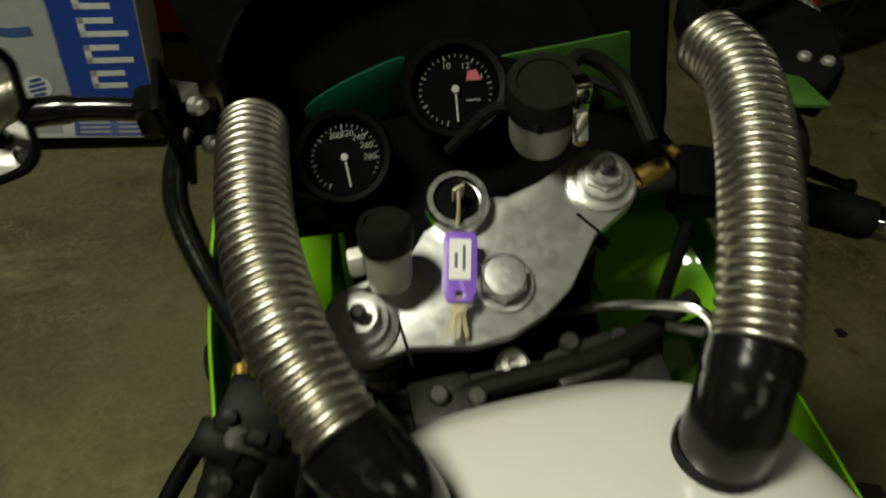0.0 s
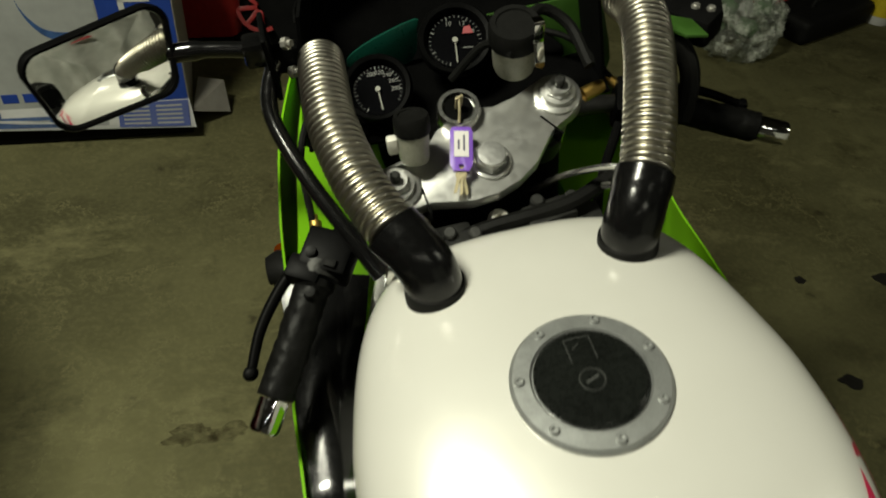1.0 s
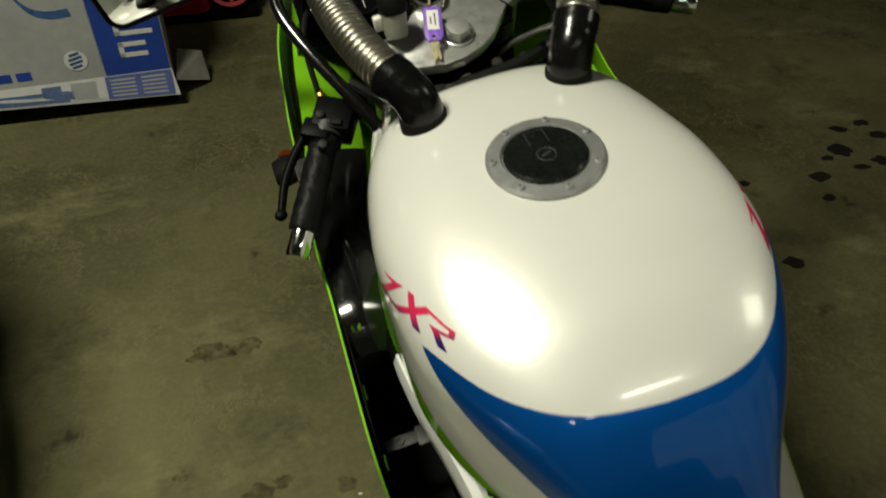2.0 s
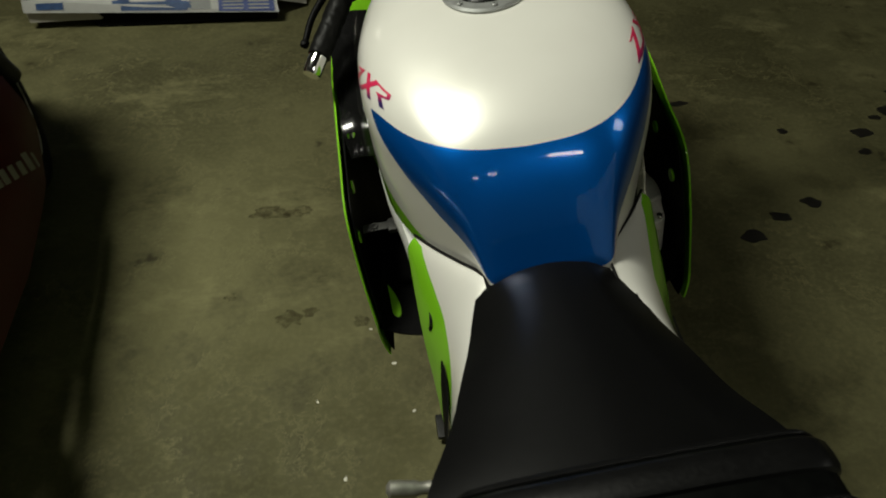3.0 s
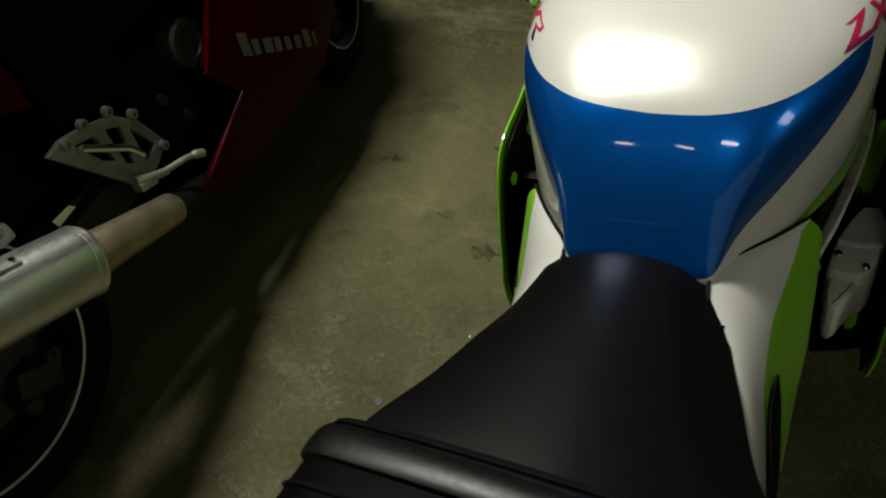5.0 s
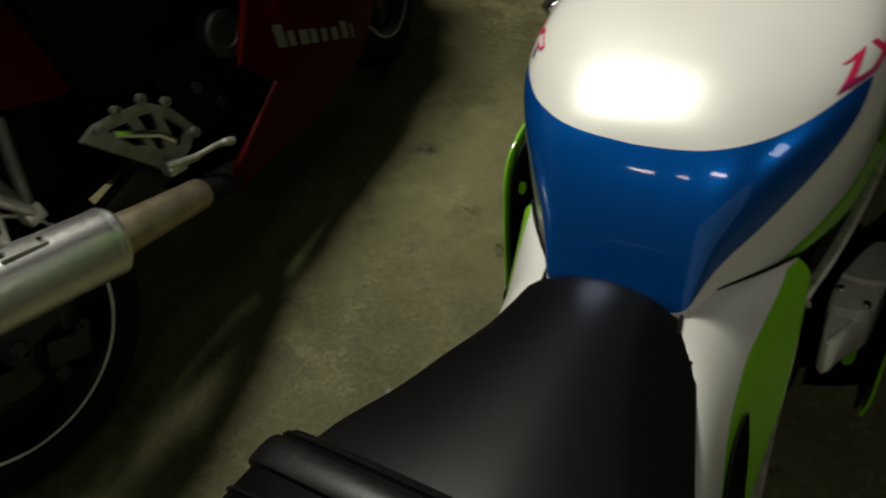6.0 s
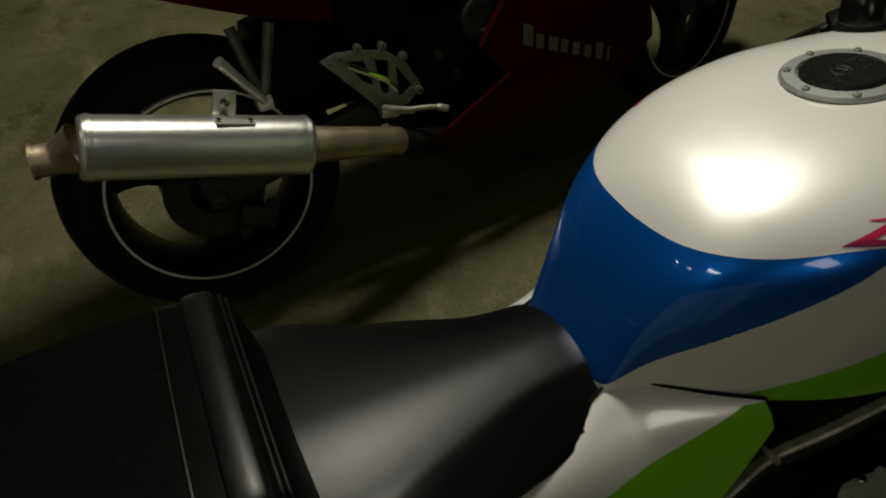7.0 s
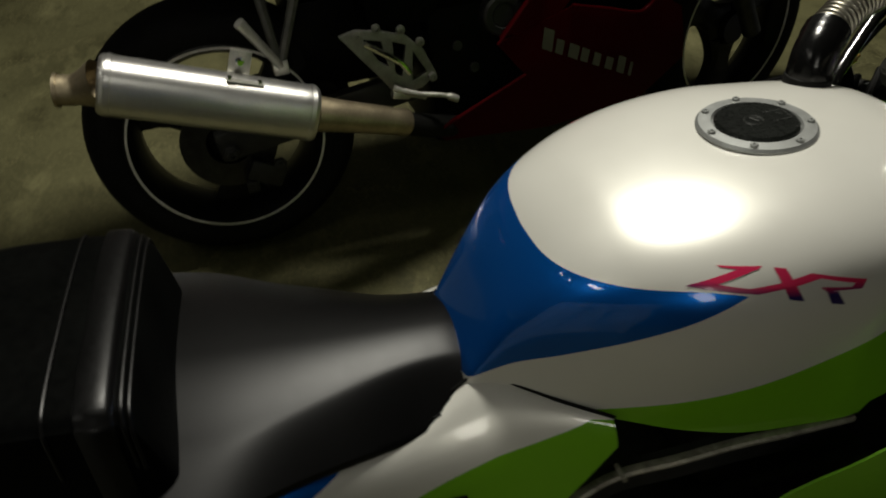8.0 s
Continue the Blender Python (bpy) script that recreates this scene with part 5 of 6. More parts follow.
part("axle_nut", lathe([(0.020, 0.0), (0.020, 0.010), (0.012, 0.012), (0.012, 0.024), (0.007, 0.024), (0.007, 0.015), (0.0, 0.015)], 6, ((0.155, 0.0, RW), (1, 0, 0))), M_DARKMETAL, red)
part("torque_bolt", lathe([(0.016, 0.0), (0.016, 0.012), (0.008, 0.013), (0.008, 0.02), (0.0, 0.02)], 6, ((0.150, 0.105, RW - 0.055), (1, 0, 0))), M_DARKMETAL, red, "dark steel nut")

# silencer
SF, SR = Vector((0.298, 0.193, 0.447)), Vector((0.285, -0.203, 0.591))
sil_way = (SR - SF).normalized()
M_SIL = surface("brushed_silencer", (0.74, 0.73, 0.70), 0.36, metal=1.0, vary=0.06, scale=25, bump=0.06, bump_scale=160)
M_PIPE = surface("tarnished_pipe", (0.36, 0.30, 0.20), 0.45, metal=0.9, vary=0.25, scale=20)


def oval(c, way, w, h, n=36):
    side = way.cross(Vector((0, 0, 1))).normalized()
    up = side.cross(way)
    return [c + side * (w * math.copysign(abs(math.cos(a)) ** 0.8, math.cos(a))) + up * (h * math.copysign(abs(math.sin(a)) ** 0.8, math.sin(a))) for a in [2 * math.pi * j / n for j in range(n)]]


L = (SR - SF).length
rows = [oval(SF + sil_way * d, sil_way, 0.050 * g, 0.059 * g) for d, g in ((-0.004, 0.90), (0.0, 0.97), (0.006, 1.0), (0.03, 1.0), (L - 0.03, 1.0), (L - 0.006, 1.0), (L, 0.97), (L + 0.004, 0.9))]
sil = part("silencer", closed(rows), M_SIL, red, "brushed aluminium silencer")
for d in (0.010, L - 0.014):
    rows = [oval(SF + sil_way * (d + e), sil_way, 0.0510 + g, 0.0600 + g) for e, g in ((-0.006, -0.001), (-0.005, 0.0), (0.005, 0.0), (0.006, -0.001))]
    part("silencer_band", closed(rows), M_SIL, sil)
for a in (0.4, 1.1, -0.3):
    p = oval(SF + sil_way * (L - 0.013), sil_way, 0.0515, 0.0605, 64)[int((a if a > 0 else a + 6.283) / 6.283 * 64)]
    part("rivet", lathe([(0.0035, 0.0), (0.003, 0.002), (0.0, 0.0025)], 10, (p, (1, 0, 0.4))), M_DARKMETAL, sil)
tip = smooth_path([SR, SR + sil_way * 0.025 + Vector((-0.004, 0, -0.012)), SR + sil_way * 0.055 + Vector((-0.008, 0, -0.024)), SR + sil_way * 0.085 + Vector((-0.01, 0, -0.030))], 5)
part("silencer_tip", tube(tip, [0.049 - 0.019 * min(1, i / 9) for i in range(len(tip))], 28, caps=False), M_PIPE, sil, "tarnished outlet cone")
part("tip_rim", lathe([(0.026, -0.003), (0.033, -0.003), (0.033, 0.004), (0.026, 0.004), (0.024, -0.02), (0.0, -0.025)], 28, (tip[-1], tip[-1] - tip[-3])), M_PIPE, sil)
pipe = smooth_path([SF - sil_way * 0.004, SF - sil_way * 0.06 + Vector((-0.006, 0, 0)), (0.274, 0.365, 0.380), (0.262, 0.402, 0.362)], 6)
part("collector_pipe", tube(smooth_path([(0.262, 0.398, 0.363), (0.235, 0.48, 0.325), (0.18, 0.58, 0.28), (0.10, 0.72, 0.24)]), 0.028, 16), M_RUBBER, red, "black collector pipe")
part("exhaust_pipe", tube(pipe, [0.040 - 0.008 * min(1, i / 12) for i in range(len(pipe))], 24), M_PIPE, red, "tarnished brown exhaust pipe")
BR = SF.lerp(SR, 0.32) + Vector((-0.005, 0, 0.060))
part("silencer_bracket", joined(block(0.055, 0.075, 0.005, *(BR + Vector((0.01, 0, -0.002))), rx=-21, bevel=0.0015), block(0.008, 0.045, 0.05, *(BR + Vector((-0.028, 0.0, 0.022))), rx=-21, bevel=0.003)), M_DULLALU, red, "riveted silencer mounting bracket")
for dx, dy in ((0.028, -0.028), (0.028, 0.028)):
    part("bracket_bolt", lathe([(0.006, 0.0), (0.005, 0.005), (0.0, 0.005)], 8, (BR + Vector((dx, dy, 0.002 - dy * 0.38)), (0.2, 0.35, 1))), M_CHROME, red)
part("bracket_stud", lathe([(0.010, 0.0), (0.010, 0.012), (0.006, 0.013), (0.006, 0.022), (0.0, 0.022)], 8, (BR + Vector((-0.024, 0.0, 0.028)), (1, 0, 0))), M_CHROME, red)
# pillion hanger and peg
M_STRUT = surface("grey_cast_alloy", (0.11, 0.107, 0.097), 0.55, metal=0.6, vary=0.25, bump=0.2)
foot = Vector((0.210, 0.150, 0.530))
for topp in ((0.165, 0.137, 0.682), (0.185, 0.213, 0.674)):
    part("hanger_strut", tube([foot, Vector(topp)], [0.010, 0.012], 8), M_STRUT, red, "dull aluminium hanger strut")
part("pillion_peg", joined(tube([foot + Vector((0.01, 0, 0.005)), Vector((0.245, 0.083, 0.650))], [0.009, 0.012], 10), block(0.03, 0.035, 0.03, *foot, bevel=0.006)), M_DULLALU, red, "folded pillion peg")
# rear-set plate
M_PLATE = surface("grey_machined_alloy", (0.22, 0.215, 0.19), 0.5, metal=0.8, vary=0.25, bump=0.15)
plate_line = [(0.292, 0.606), (0.330, 0.614), (0.380, 0.604), (0.440, 0.585), (0.480, 0.545), (0.508, 0.480), (0.470, 0.455), (0.410, 0.440), (0.385, 0.480)]
holes = [[(0.345, 0.590), (0.385, 0.580), (0.395, 0.520), (0.375, 0.535)], [(0.410, 0.575), (0.440, 0.562), (0.425, 0.490), (0.410, 0.500)], [(0.455, 0.545), (0.485, 0.490), (0.448, 0.475)]]
rear = slab(plate_line, 0.012, 0.002, holes=holes)
part("rear_set_plate", moved(rear, Matrix(((0, 0, 1, 0.232), (1, 0, 0, -0.010), (0, 1, 0, -0.028), (0, 0, 0, 1)))), M_PLATE, red, "cut-out aluminium rear-set plate")
for by, bz in ((0.33, 0.605), (0.375, 0.612), (0.43, 0.600), (0.472, 0.565), (0.495, 0.478)):
    part("plate_bolt", lathe([(0.010, 0.0), (0.010, 0.010), (0.005, 0.011), (0.005, 0.006), (0.0, 0.006)], 10, ((0.232, by - 0.010, bz - 0.028), (1, 0, 0))), M_PLATE, red)
part("link_rod", tube([(0.242, 0.335, 0.557), (0.245, 0.410, 0.502), (0.246, 0.430, 0.472)], 0.007, 8), M_CHROME, red)
peg = joined(tube(smooth_path([(0.275, 0.400, 0.470), (0.290, 0.450, 0.452), (0.300, 0.510, 0.440), (0.305, 0.545, 0.425)]), [0.011, 0.010, 0.010, 0.009, 0.009, 0.008, 0.008, 0.007, 0.007, 0.006, 0.006, 0.006, 0.006, 0.006, 0.006, 0.006, 0.006, 0.006, 0.006, 0.009, 0.009, 0.009, 0.009, 0.009, 0.008], 10), block(0.026, 0.042, 0.016, 0.275, 0.415, 0.452, rx=-14, bevel=0.004), block(0.012, 0.05, 0.010, 0.268, 0.455, 0.438, rx=-20, bevel=0.003))
part("foot_peg", moved(peg, Matrix.Translation((-0.036, -0.012, -0.028))), M_DULLALU, red, "machined aluminium brake lever and foot peg")
# body panels
rows = []
RTY = [-0.49, -0.33, -0.13, 0.07, 0.255, 0.39, 0.48, 0.61]
RTL = [1.00, 0.945, 0.850, 0.748, 0.665, 0.632, 0.700, 0.80]
RTX = [0.05, 0.11, 0.155, 0.172, 0.176, 0.170, 0.165, 0.16]
for i in range(33):
    y = RTY[0] + (RTY[-1] - RTY[0]) * i / 32
    lo, w = table(RTY, RTL, y), table(RTY, RTX, y)
    hi = max(lo + 0.05, 1.03 - 0.12 * max(0.0, y + 0.2) - 0.1 * max(0.0, y - 0.2))
    rows.append([(w * math.cos(a) + 0.002, y, lo + (hi - lo) * math.sin(a) ** 0.9) for a in [math.pi * j / 20 for j in range(21)]][::-1])
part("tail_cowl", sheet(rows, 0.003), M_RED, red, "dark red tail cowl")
# seat and tank are out of view, made wider to shade the floor
part("seat", block(0.48, 0.46, 0.07, 0.01, 0.37, 0.89, bevel=0.03), M_VINYL, red, "black seat")
trows = []
for i in range(25):
    t = i / 24
    y = 0.52 + 0.50 * t
    w = 0.10 + 0.15 * math.sin(math.pi * min(1, t * 0.70 + 0.22))
    h = 0.86 + 0.17 * math.sin(math.pi * (0.22 + 0.62 * t))
    trows.append([(w * math.cos(a), y, 0.76 + (h - 0.76) * math.sin(a) ** 0.8) for a in [math.pi * j / 18 for j in range(19)]])
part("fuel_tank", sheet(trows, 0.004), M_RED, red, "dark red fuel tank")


SHIFT = Matrix(((1, 0, 0, -0.016), (0, 1.03, 0, -0.029), (0, 0, 1, 0.006), (0, 0, 0, 1)))


def red_skin(outline, x, bend, label, name="side_fairing"):
    bm = slab(outline, 0.004, 0.0)
    bmesh.ops.triangulate(bm, faces=bm.faces[:])
    bmesh.ops.subdivide_edges(bm, edges=[e for e in bm.edges if e.calc_length() > 0.06], cuts=3, use_grid_fill=True)
    for v in bm.verts:
        v.co = Vector((x - 0.016 + v.co.z + bend(v.co.x, v.co.y), v.co.x * 1.03 - 0.029, v.co.y + 0.006))
    bmesh.ops.recalc_face_normals(bm, faces=bm.faces[:])
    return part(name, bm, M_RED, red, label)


lower_line = [(0.648, 0.500), (0.715, 0.412), (0.600, 0.358), (0.488, 0.306), (0.520, 0.270), (0.80, 0.240), (1.05, 0.270), (1.16, 0.36), (1.13, 0.50), (1.06, 0.545), (1.01, 0.512), (0.92, 0.534), (0.832, 0.556)]
red_skin(lower_line, 0.276, lambda y, z: -0.30 * max(0, 0.42 - z) ** 1.2 - 0.2 * max(0, y - 1.0) ** 1.3, "dark red lower side fairing")
red_skin([(0.655, 0.512), (0.765, 0.640), (0.80, 0.80), (0.92, 0.92), (1.10, 0.98), (1.34, 0.96), (1.36, 0.80), (1.20, 0.66), (1.085, 0.580), (1.055, 0.556), (1.01, 0.600), (0.86, 0.625), (0.825, 0.566), (0.78, 0.520)], 0.274, lambda y, z: -0.2 * max(0, y - 1.0) ** 1.3 - 0.25 * max(0, z - 0.75) ** 1.4, "dark red upper side fairing")
part("fairing_edge", moved(tube(smooth_path([(0.270, 0.484, 0.306), (0.276, 0.600, 0.362), (0.280, 0.716, 0.414)]), 0.0045, 8), SHIFT), M_RED, red)
part("fairing_edge", moved(tube(smooth_path([(0.280, 0.650, 0.500), (0.281, 0.705, 0.567), (0.281, 0.765, 0.642)]), 0.0045, 8), SHIFT), M_RED, red)
part("fairing_edge", moved(tube(smooth_path([(0.281, 0.828, 0.560), (0.282, 0.92, 0.536), (0.280, 1.01, 0.514), (0.278, 1.06, 0.55)]), 0.004, 8), SHIFT), M_RED, red)
red_skin([(0.55, 0.30), (0.60, 0.28), (1.10, 0.29), (1.20, 0.60), (1.36, 0.90), (0.9, 0.9), (0.75, 0.62), (0.65, 0.50), (0.70, 0.41)], -0.268, lambda y, z: 0.1 * max(0, 0.42 - z), "dark red side fairing on the far side")
# trim and the next four blocks: hidden bulk added to close the floor shadow
for sx in (-1, 1):
    part("shadow_trim", block(0.17, 0.60, 0.012, sx * 0.185, 1.02, 0.80, ry=sx * 8, bevel=0.003), M_PLASTIC, red, "black inner panel added to keep light off the floor")
part("airbox", block(0.40, 0.46, 0.28, 0, 0.58, 0.70, bevel=0.03), M_PLASTIC, red, "black airbox block added to fill the floor shadow")
part("radiator", block(0.34, 0.10, 0.42, 0, 1.10, 0.56, bevel=0.02), M_PLASTIC, red, "black radiator block added to fill the floor shadow")
part("pod_shadow_block", block(0.30, 0.36, 0.22, 0, 1.16, 0.88, bevel=0.03), M_PLASTIC, red, "black steering head block added to fill the floor shadow")
part("low_shadow_block", block(0.20, 0.30, 0.22, 0, 0.34, 0.52, bevel=0.03), M_PLASTIC, red, "black block under the seat, added to fill the floor shadow")
part("hub_carrier", lathe([(0.0, 0.075), (0.07, 0.075), (0.105, 0.06), (0.11, 0.0)], 32, ((0.0, 0.0, RW), (1, 0, 0))), M_PLASTIC, red, "black hub carrier")
part("crankcase", block(0.40, 0.50, 0.42, 0.0, 0.74, 0.46, bevel=0.03), M_PLASTIC, red, "black crankcase")
part("cylinder_block", block(0.30, 0.30, 0.30, 0, 0.88, 0.66, bevel=0.03), M_PLASTIC, red, "black cylinder block")
part("gearbox", block(0.32, 0.30, 0.20, 0.0, 0.52, 0.60, bevel=0.03), M_PLASTIC, red, "black gearbox and frame plate")
gen = part("engine_cover", lathe([(0.0, 0.008), (0.026, 0.008), (0.030, 0.014), (0.044, 0.014), (0.049, 0.008), (0.050, -0.05)], 32, ((0.222, 0.668, 0.560), (1, 0, 0))), M_DARKMETAL, red, "round dull metal engine cover")
part("cover_plate", lathe([(0.0, 0.011), (0.025, 0.011)], 24, ((0.222, 0.668, 0.560), (1, 0, 0))), M_DARKMETAL, gen)
for by, bz in ((0.56, 0.50), (0.60, 0.44)):
    part("engine_bolt", lathe([(0.012, 0.0), (0.012, 0.008), (0.006, 0.009), (0.0, 0.006)], 10, ((0.202, by, bz), (1, 0, 0))), M_DARKMETAL, red)
part("chain_guard", joined(block(0.006, 0.16, 0.05, 0.09, 0.24, 0.70, rx=-12, bevel=0.002), block(0.03, 0.22, 0.01, 0.08, 0.28, 0.66, rx=-20, bevel=0.002)), M_DULLALU, red)
part("rear_signal", joined(tube([(0.09, -0.36, 0.93), (0.17, -0.40, 0.90)], 0.008, 8), block(0.05, 0.035, 0.035, 0.19, -0.41, 0.895, bevel=0.012)), M_AMBER, red, "amber rear turn signal")
part("side_stand", tube([(-0.14, 0.62, 0.28), (-0.30, 0.70, 0.045)], 0.012, 10), M_DARKMETAL, red)
for sx in (-1, 1):
    part("fork_leg", tube([(-0.040 + sx * 0.11, 1.485 + sx * 0.025, 0.32), (-0.01 + sx * 0.11, 1.20, 0.95)], 0.026, 16), M_DARKMETAL, red)
part("nose_cowl", sheet([[(0.24 * math.cos(a) * (1 - 0.5 * t * t), 1.25 + 0.30 * t, 0.80 + 0.26 * math.sin(a) * (1 - 0.5 * t)) for a in [math.pi * j / 16 for j in range(17)]] for t in [i / 8 for i in range(9)]], 0.004), M_RED, red)
# plain blocks where the maker's lettering stands
M_GREYPRINT = surface("grey_print", (0.085, 0.082, 0.062), 0.4, vary=0.1)
for i, (w, h) in enumerate(((1.0, 1.0), (0.75, 0.68), (1.0, 0.68), (0.75, 0.68), (0.7, 0.68), (0.75, 0.68), (0.8, 1.0), (0.3, 0.85))):
    t = i / 8 + 0.02
    y, z = 0.738 + 0.268 * t, 0.484 - 0.128 * t
    hh = (0.050 - 0.012 * t) * h
    bar = slab([(y, z), (y + 0.026 * w, z - 0.013 * w), (y + 0.026 * w + 0.006, z - 0.013 * w + hh), (y + 0.006, z + hh)], 0.0006)
    part("print_block", moved(bar, Matrix(((0, 0, 1, 0.2775), (1, 0, 0, 0), (0, 1, 0, 0), (0, 0, 0, 1)))), M_GREYPRINT, red, "grey printed block")
for i in range(6):
    y, z = -0.178 + 0.046 * i, 0.925 - 0.0145 * i
    bar = slab([(y, z), (y + 0.034, z - 0.011), (y + 0.040, z + 0.018), (y + 0.006, z + 0.030)], 0.0006)
    part("print_block", moved(bar, Matrix(((0, 0, 1, 0.170 - 0.004 * abs(i - 4)), (1, 0, 0, 0), (0, 1, 0, 0), (0, 0, 0, 1)))), M_STRIPE if i < 3 else M_GREYPRINT, red, "pale printed block")


# ---- things about the garage ----
M_CARD = surface("cardboard", (0.35, 0.33, 0.29), 0.8, vary=0.12, scale=8)
M_PRINTBLUE = surface("printed_blue", (0.012, 0.045, 0.26), 0.45, vary=0.12, scale=6)
M_PRINTGREY = surface("printed_grey", (0.31, 0.32, 0.31), 0.5, vary=0.12, scale=5)
M_PRINTWHITE = surface("printed_white", (0.54, 0.54, 0.52), 0.5, vary=0.06)
M_PRINTSTEEL = surface("printed_steel_blue", (0.035, 0.085, 0.22), 0.5, vary=0.35, scale=30)
M_PRINTSLATE = surface("printed_slate", (0.055, 0.075, 0.11), 0.5, vary=0.45, scale=9)
M_PRINTRED = surface("printed_red", (0.45, 0.02, 0.02), 0.5)
BOX = Matrix.Translation((-0.632, 1.785, 0.0334)) @ pose(0, 0, 0, 0, 0, 2.2) @ Matrix.Scale(0.955, 4)
carton = empty("cardboard_box", BOX, "large printed cardboard box in blue, grey and white", "box")
BW, BH, BD = 0.95, 0.62, 0.42
part("box_body", moved(block(BW, BD, BH, -BW / 2, BD / 2, BH / 2, bevel=0.004), Matrix.Identity(4)), M_CARD, carton)


def printed(x0, x1, z0, z1, mat, lift=0.0012, name="printed_field"):
    return part(name, block(x1 - x0, 0.001, z1 - z0, (x0 + x1) / 2, -lift, (z0 + z1) / 2), mat, carton, smooth=False)


printed(-BW + 0.004, -0.215, 0.09, BH - 0.004, M_PRINTGREY)
printed(-0.212, -0.004, 0.09, BH - 0.004, M_PRINTBLUE)
def picture(points, mat, lift, name="printed_picture"):
    """A flat printed shape on the front of the carton."""
    bm = slab(points, 0.0008)
    bm.transform(Matrix(((1, 0, 0, 0), (0, 0, -1, -lift), (0, 1, 0, 0), (0, 0, 0, 1))))
    part(name, bm, mat, carton, smooth=False)


picture([(-0.945, 0.215), (-0.80, 0.215), (-0.62, 0.27), (-0.50, 0.40), (-0.45, 0.615), (-0.945, 0.615)], M_PRINTSLATE, 0.0026)
sweep = [(-0.93 + 0.40 * t, 0.235 + 0.10 * t + 0.16 * t * t) for t in [i / 10 for i in range(11)]]
picture([(x, z) for x, z in sweep] + [(x - 0.01, z + 0.045 + 0.02 * math.sin(x * 9)) for x, z in sweep[::-1]], M_PLASTIC, 0.0036)
for i, (h, drop) in enumerate(((0.055, 0.0), (0.055, 0.03), (0.055, 0.03), (0.055, 0.0), (0.055, 0.0), (0.06, 0.035))):
    z = 0.155 + 0.078 * i
    for x0, x1, z0, z1 in ((-0.150, -0.062 + drop, z, z + 0.016), (-0.150, -0.062, z + 0.038, z + 0.054), (-0.150, -0.134, z, z + 0.054)):
        printed(x0, x1, z0, z1, M_PRINTWHITE, 0.0024, "print_bar")
for i in range(3):
    printed(-0.60 + 0.06 * i, -0.555 + 0.06 * i, 0.115, 0.145, M_PRINTBLUE, 0.0024, "print_bar")
badge = lathe([(0.0, 0.0), (0.036, 0.0), (0.036, 0.001), (0.0, 0.001)], 24, ((-0.29, -0.003, 0.165), (0, -1, 0)))
badge = part("round_badge", badge, M_PRINTWHITE, carton, "round printed badge")
for i in range(4):
    part("badge_bar", block(0.050 - 0.012 * abs(i - 1.5), 0.0006, 0.009, -0.29, -0.0044, 0.143 + 0.015 * i, ry=-14), M_PRINTSTEEL, badge, smooth=False)
bend = [(-0.42, 0.46), (-0.405, 0.39), (-0.37, 0.335), (-0.32, 0.315), (-0.26, 0.318)]
bend = [(p.x, p.y) for p in smooth_path([(x, y, 0) for x, y in bend], 5)]
picture(bend + [(x - 0.004, z + 0.026) for x, z in bend[::-1]][: len(bend) - 1], M_PRINTSTEEL, 0.0028)
printed(-0.86, -0.80, 0.50, 0.56, M_PRINTRED, 0.0036, "print_bar")
flap = bmesh.new()
fl = [flap.verts.new(p) for p in ((-BW, -0.001, 0.094), (0.0, -0.001, 0.094), (0.012, -0.062, 0.022), (-BW, -0.020, 0.052))]
flap.faces.new(fl)
bmesh.ops.solidify(flap, geom=flap.faces[:], thickness=0.004)
fm = part("box_flap", flap, M_PRINTWHITE, carton, "white printed front flap with blue pictures", smooth=False)


def on_flap(x0, x1, t0, t1, mat):
    bm = bmesh.new()
    def at(x, t):
        f = -x / BW
        return Vector((x, -0.001 - (0.061 - 0.042 * f) * t, 0.094 - (0.072 - 0.030 * f) * t)) + Vector((0, -0.0030, 0.0026))
    bm.faces.new([bm.verts.new(at(*p)) for p in ((x0, t1), (x1, t1), (x1, t0), (x0, t0))])
    bmesh.ops.solidify(bm, geom=bm.faces[:], thickness=0.0008)
    part("print_bar", bm, mat, fm, smooth=False)


on_flap(-0.22, -0.004, 0.05, 0.95, M_PRINTBLUE)
for i in range(2):
    for j in range(5):
        on_flap(-0.205 + 0.10 * i, -0.125 + 0.10 * i, 0.18 + 0.15 * j, 0.25 + 0.15 * j, M_PRINTGREY)
for x0, x1, t0, t1 in ((-0.60, -0.555, 0.20, 0.45), (-0.59, -0.34, 0.42, 0.90), (-0.62, -0.58, 0.30, 0.55), (-0.42, -0.36, 0.18, 0.45), (-0.35, -0.325, 0.45, 0.80)):
    on_flap(x0, x1, t0, t1, M_PRINTSTEEL)
on_flap(-0.53, -0.42, 0.58, 0.66, M_PRINTGREY)
on_flap(-0.90, -0.80, 0.30, 0.80, M_PRINTSTEEL)
on_flap(-0.33, -0.25, 0.15, 0.85, M_PRINTGREY)
side_flap = bmesh.new()
side_flap.faces.new([side_flap.verts.new(p) for p in ((0.004, -0.002, 0.045), (0.030, 0.14, 0.090), (0.112, 0.16, 0.060), (0.122, 0.085, -0.022))])
bmesh.ops.solidify(side_flap, geom=side_flap.faces[:], thickness=0.004)
part("side_flap", side_flap, M_CARD, carton, "bare grey cardboard side flap", smooth=False)
part("box_foot", block(BW - 0.10, BD - 0.10, 0.035, -BW / 2, BD / 2 + 0.03, -0.0175), M_CARD, carton)
# black shape added in place of the shadow under the front flap
tray = bmesh.new()
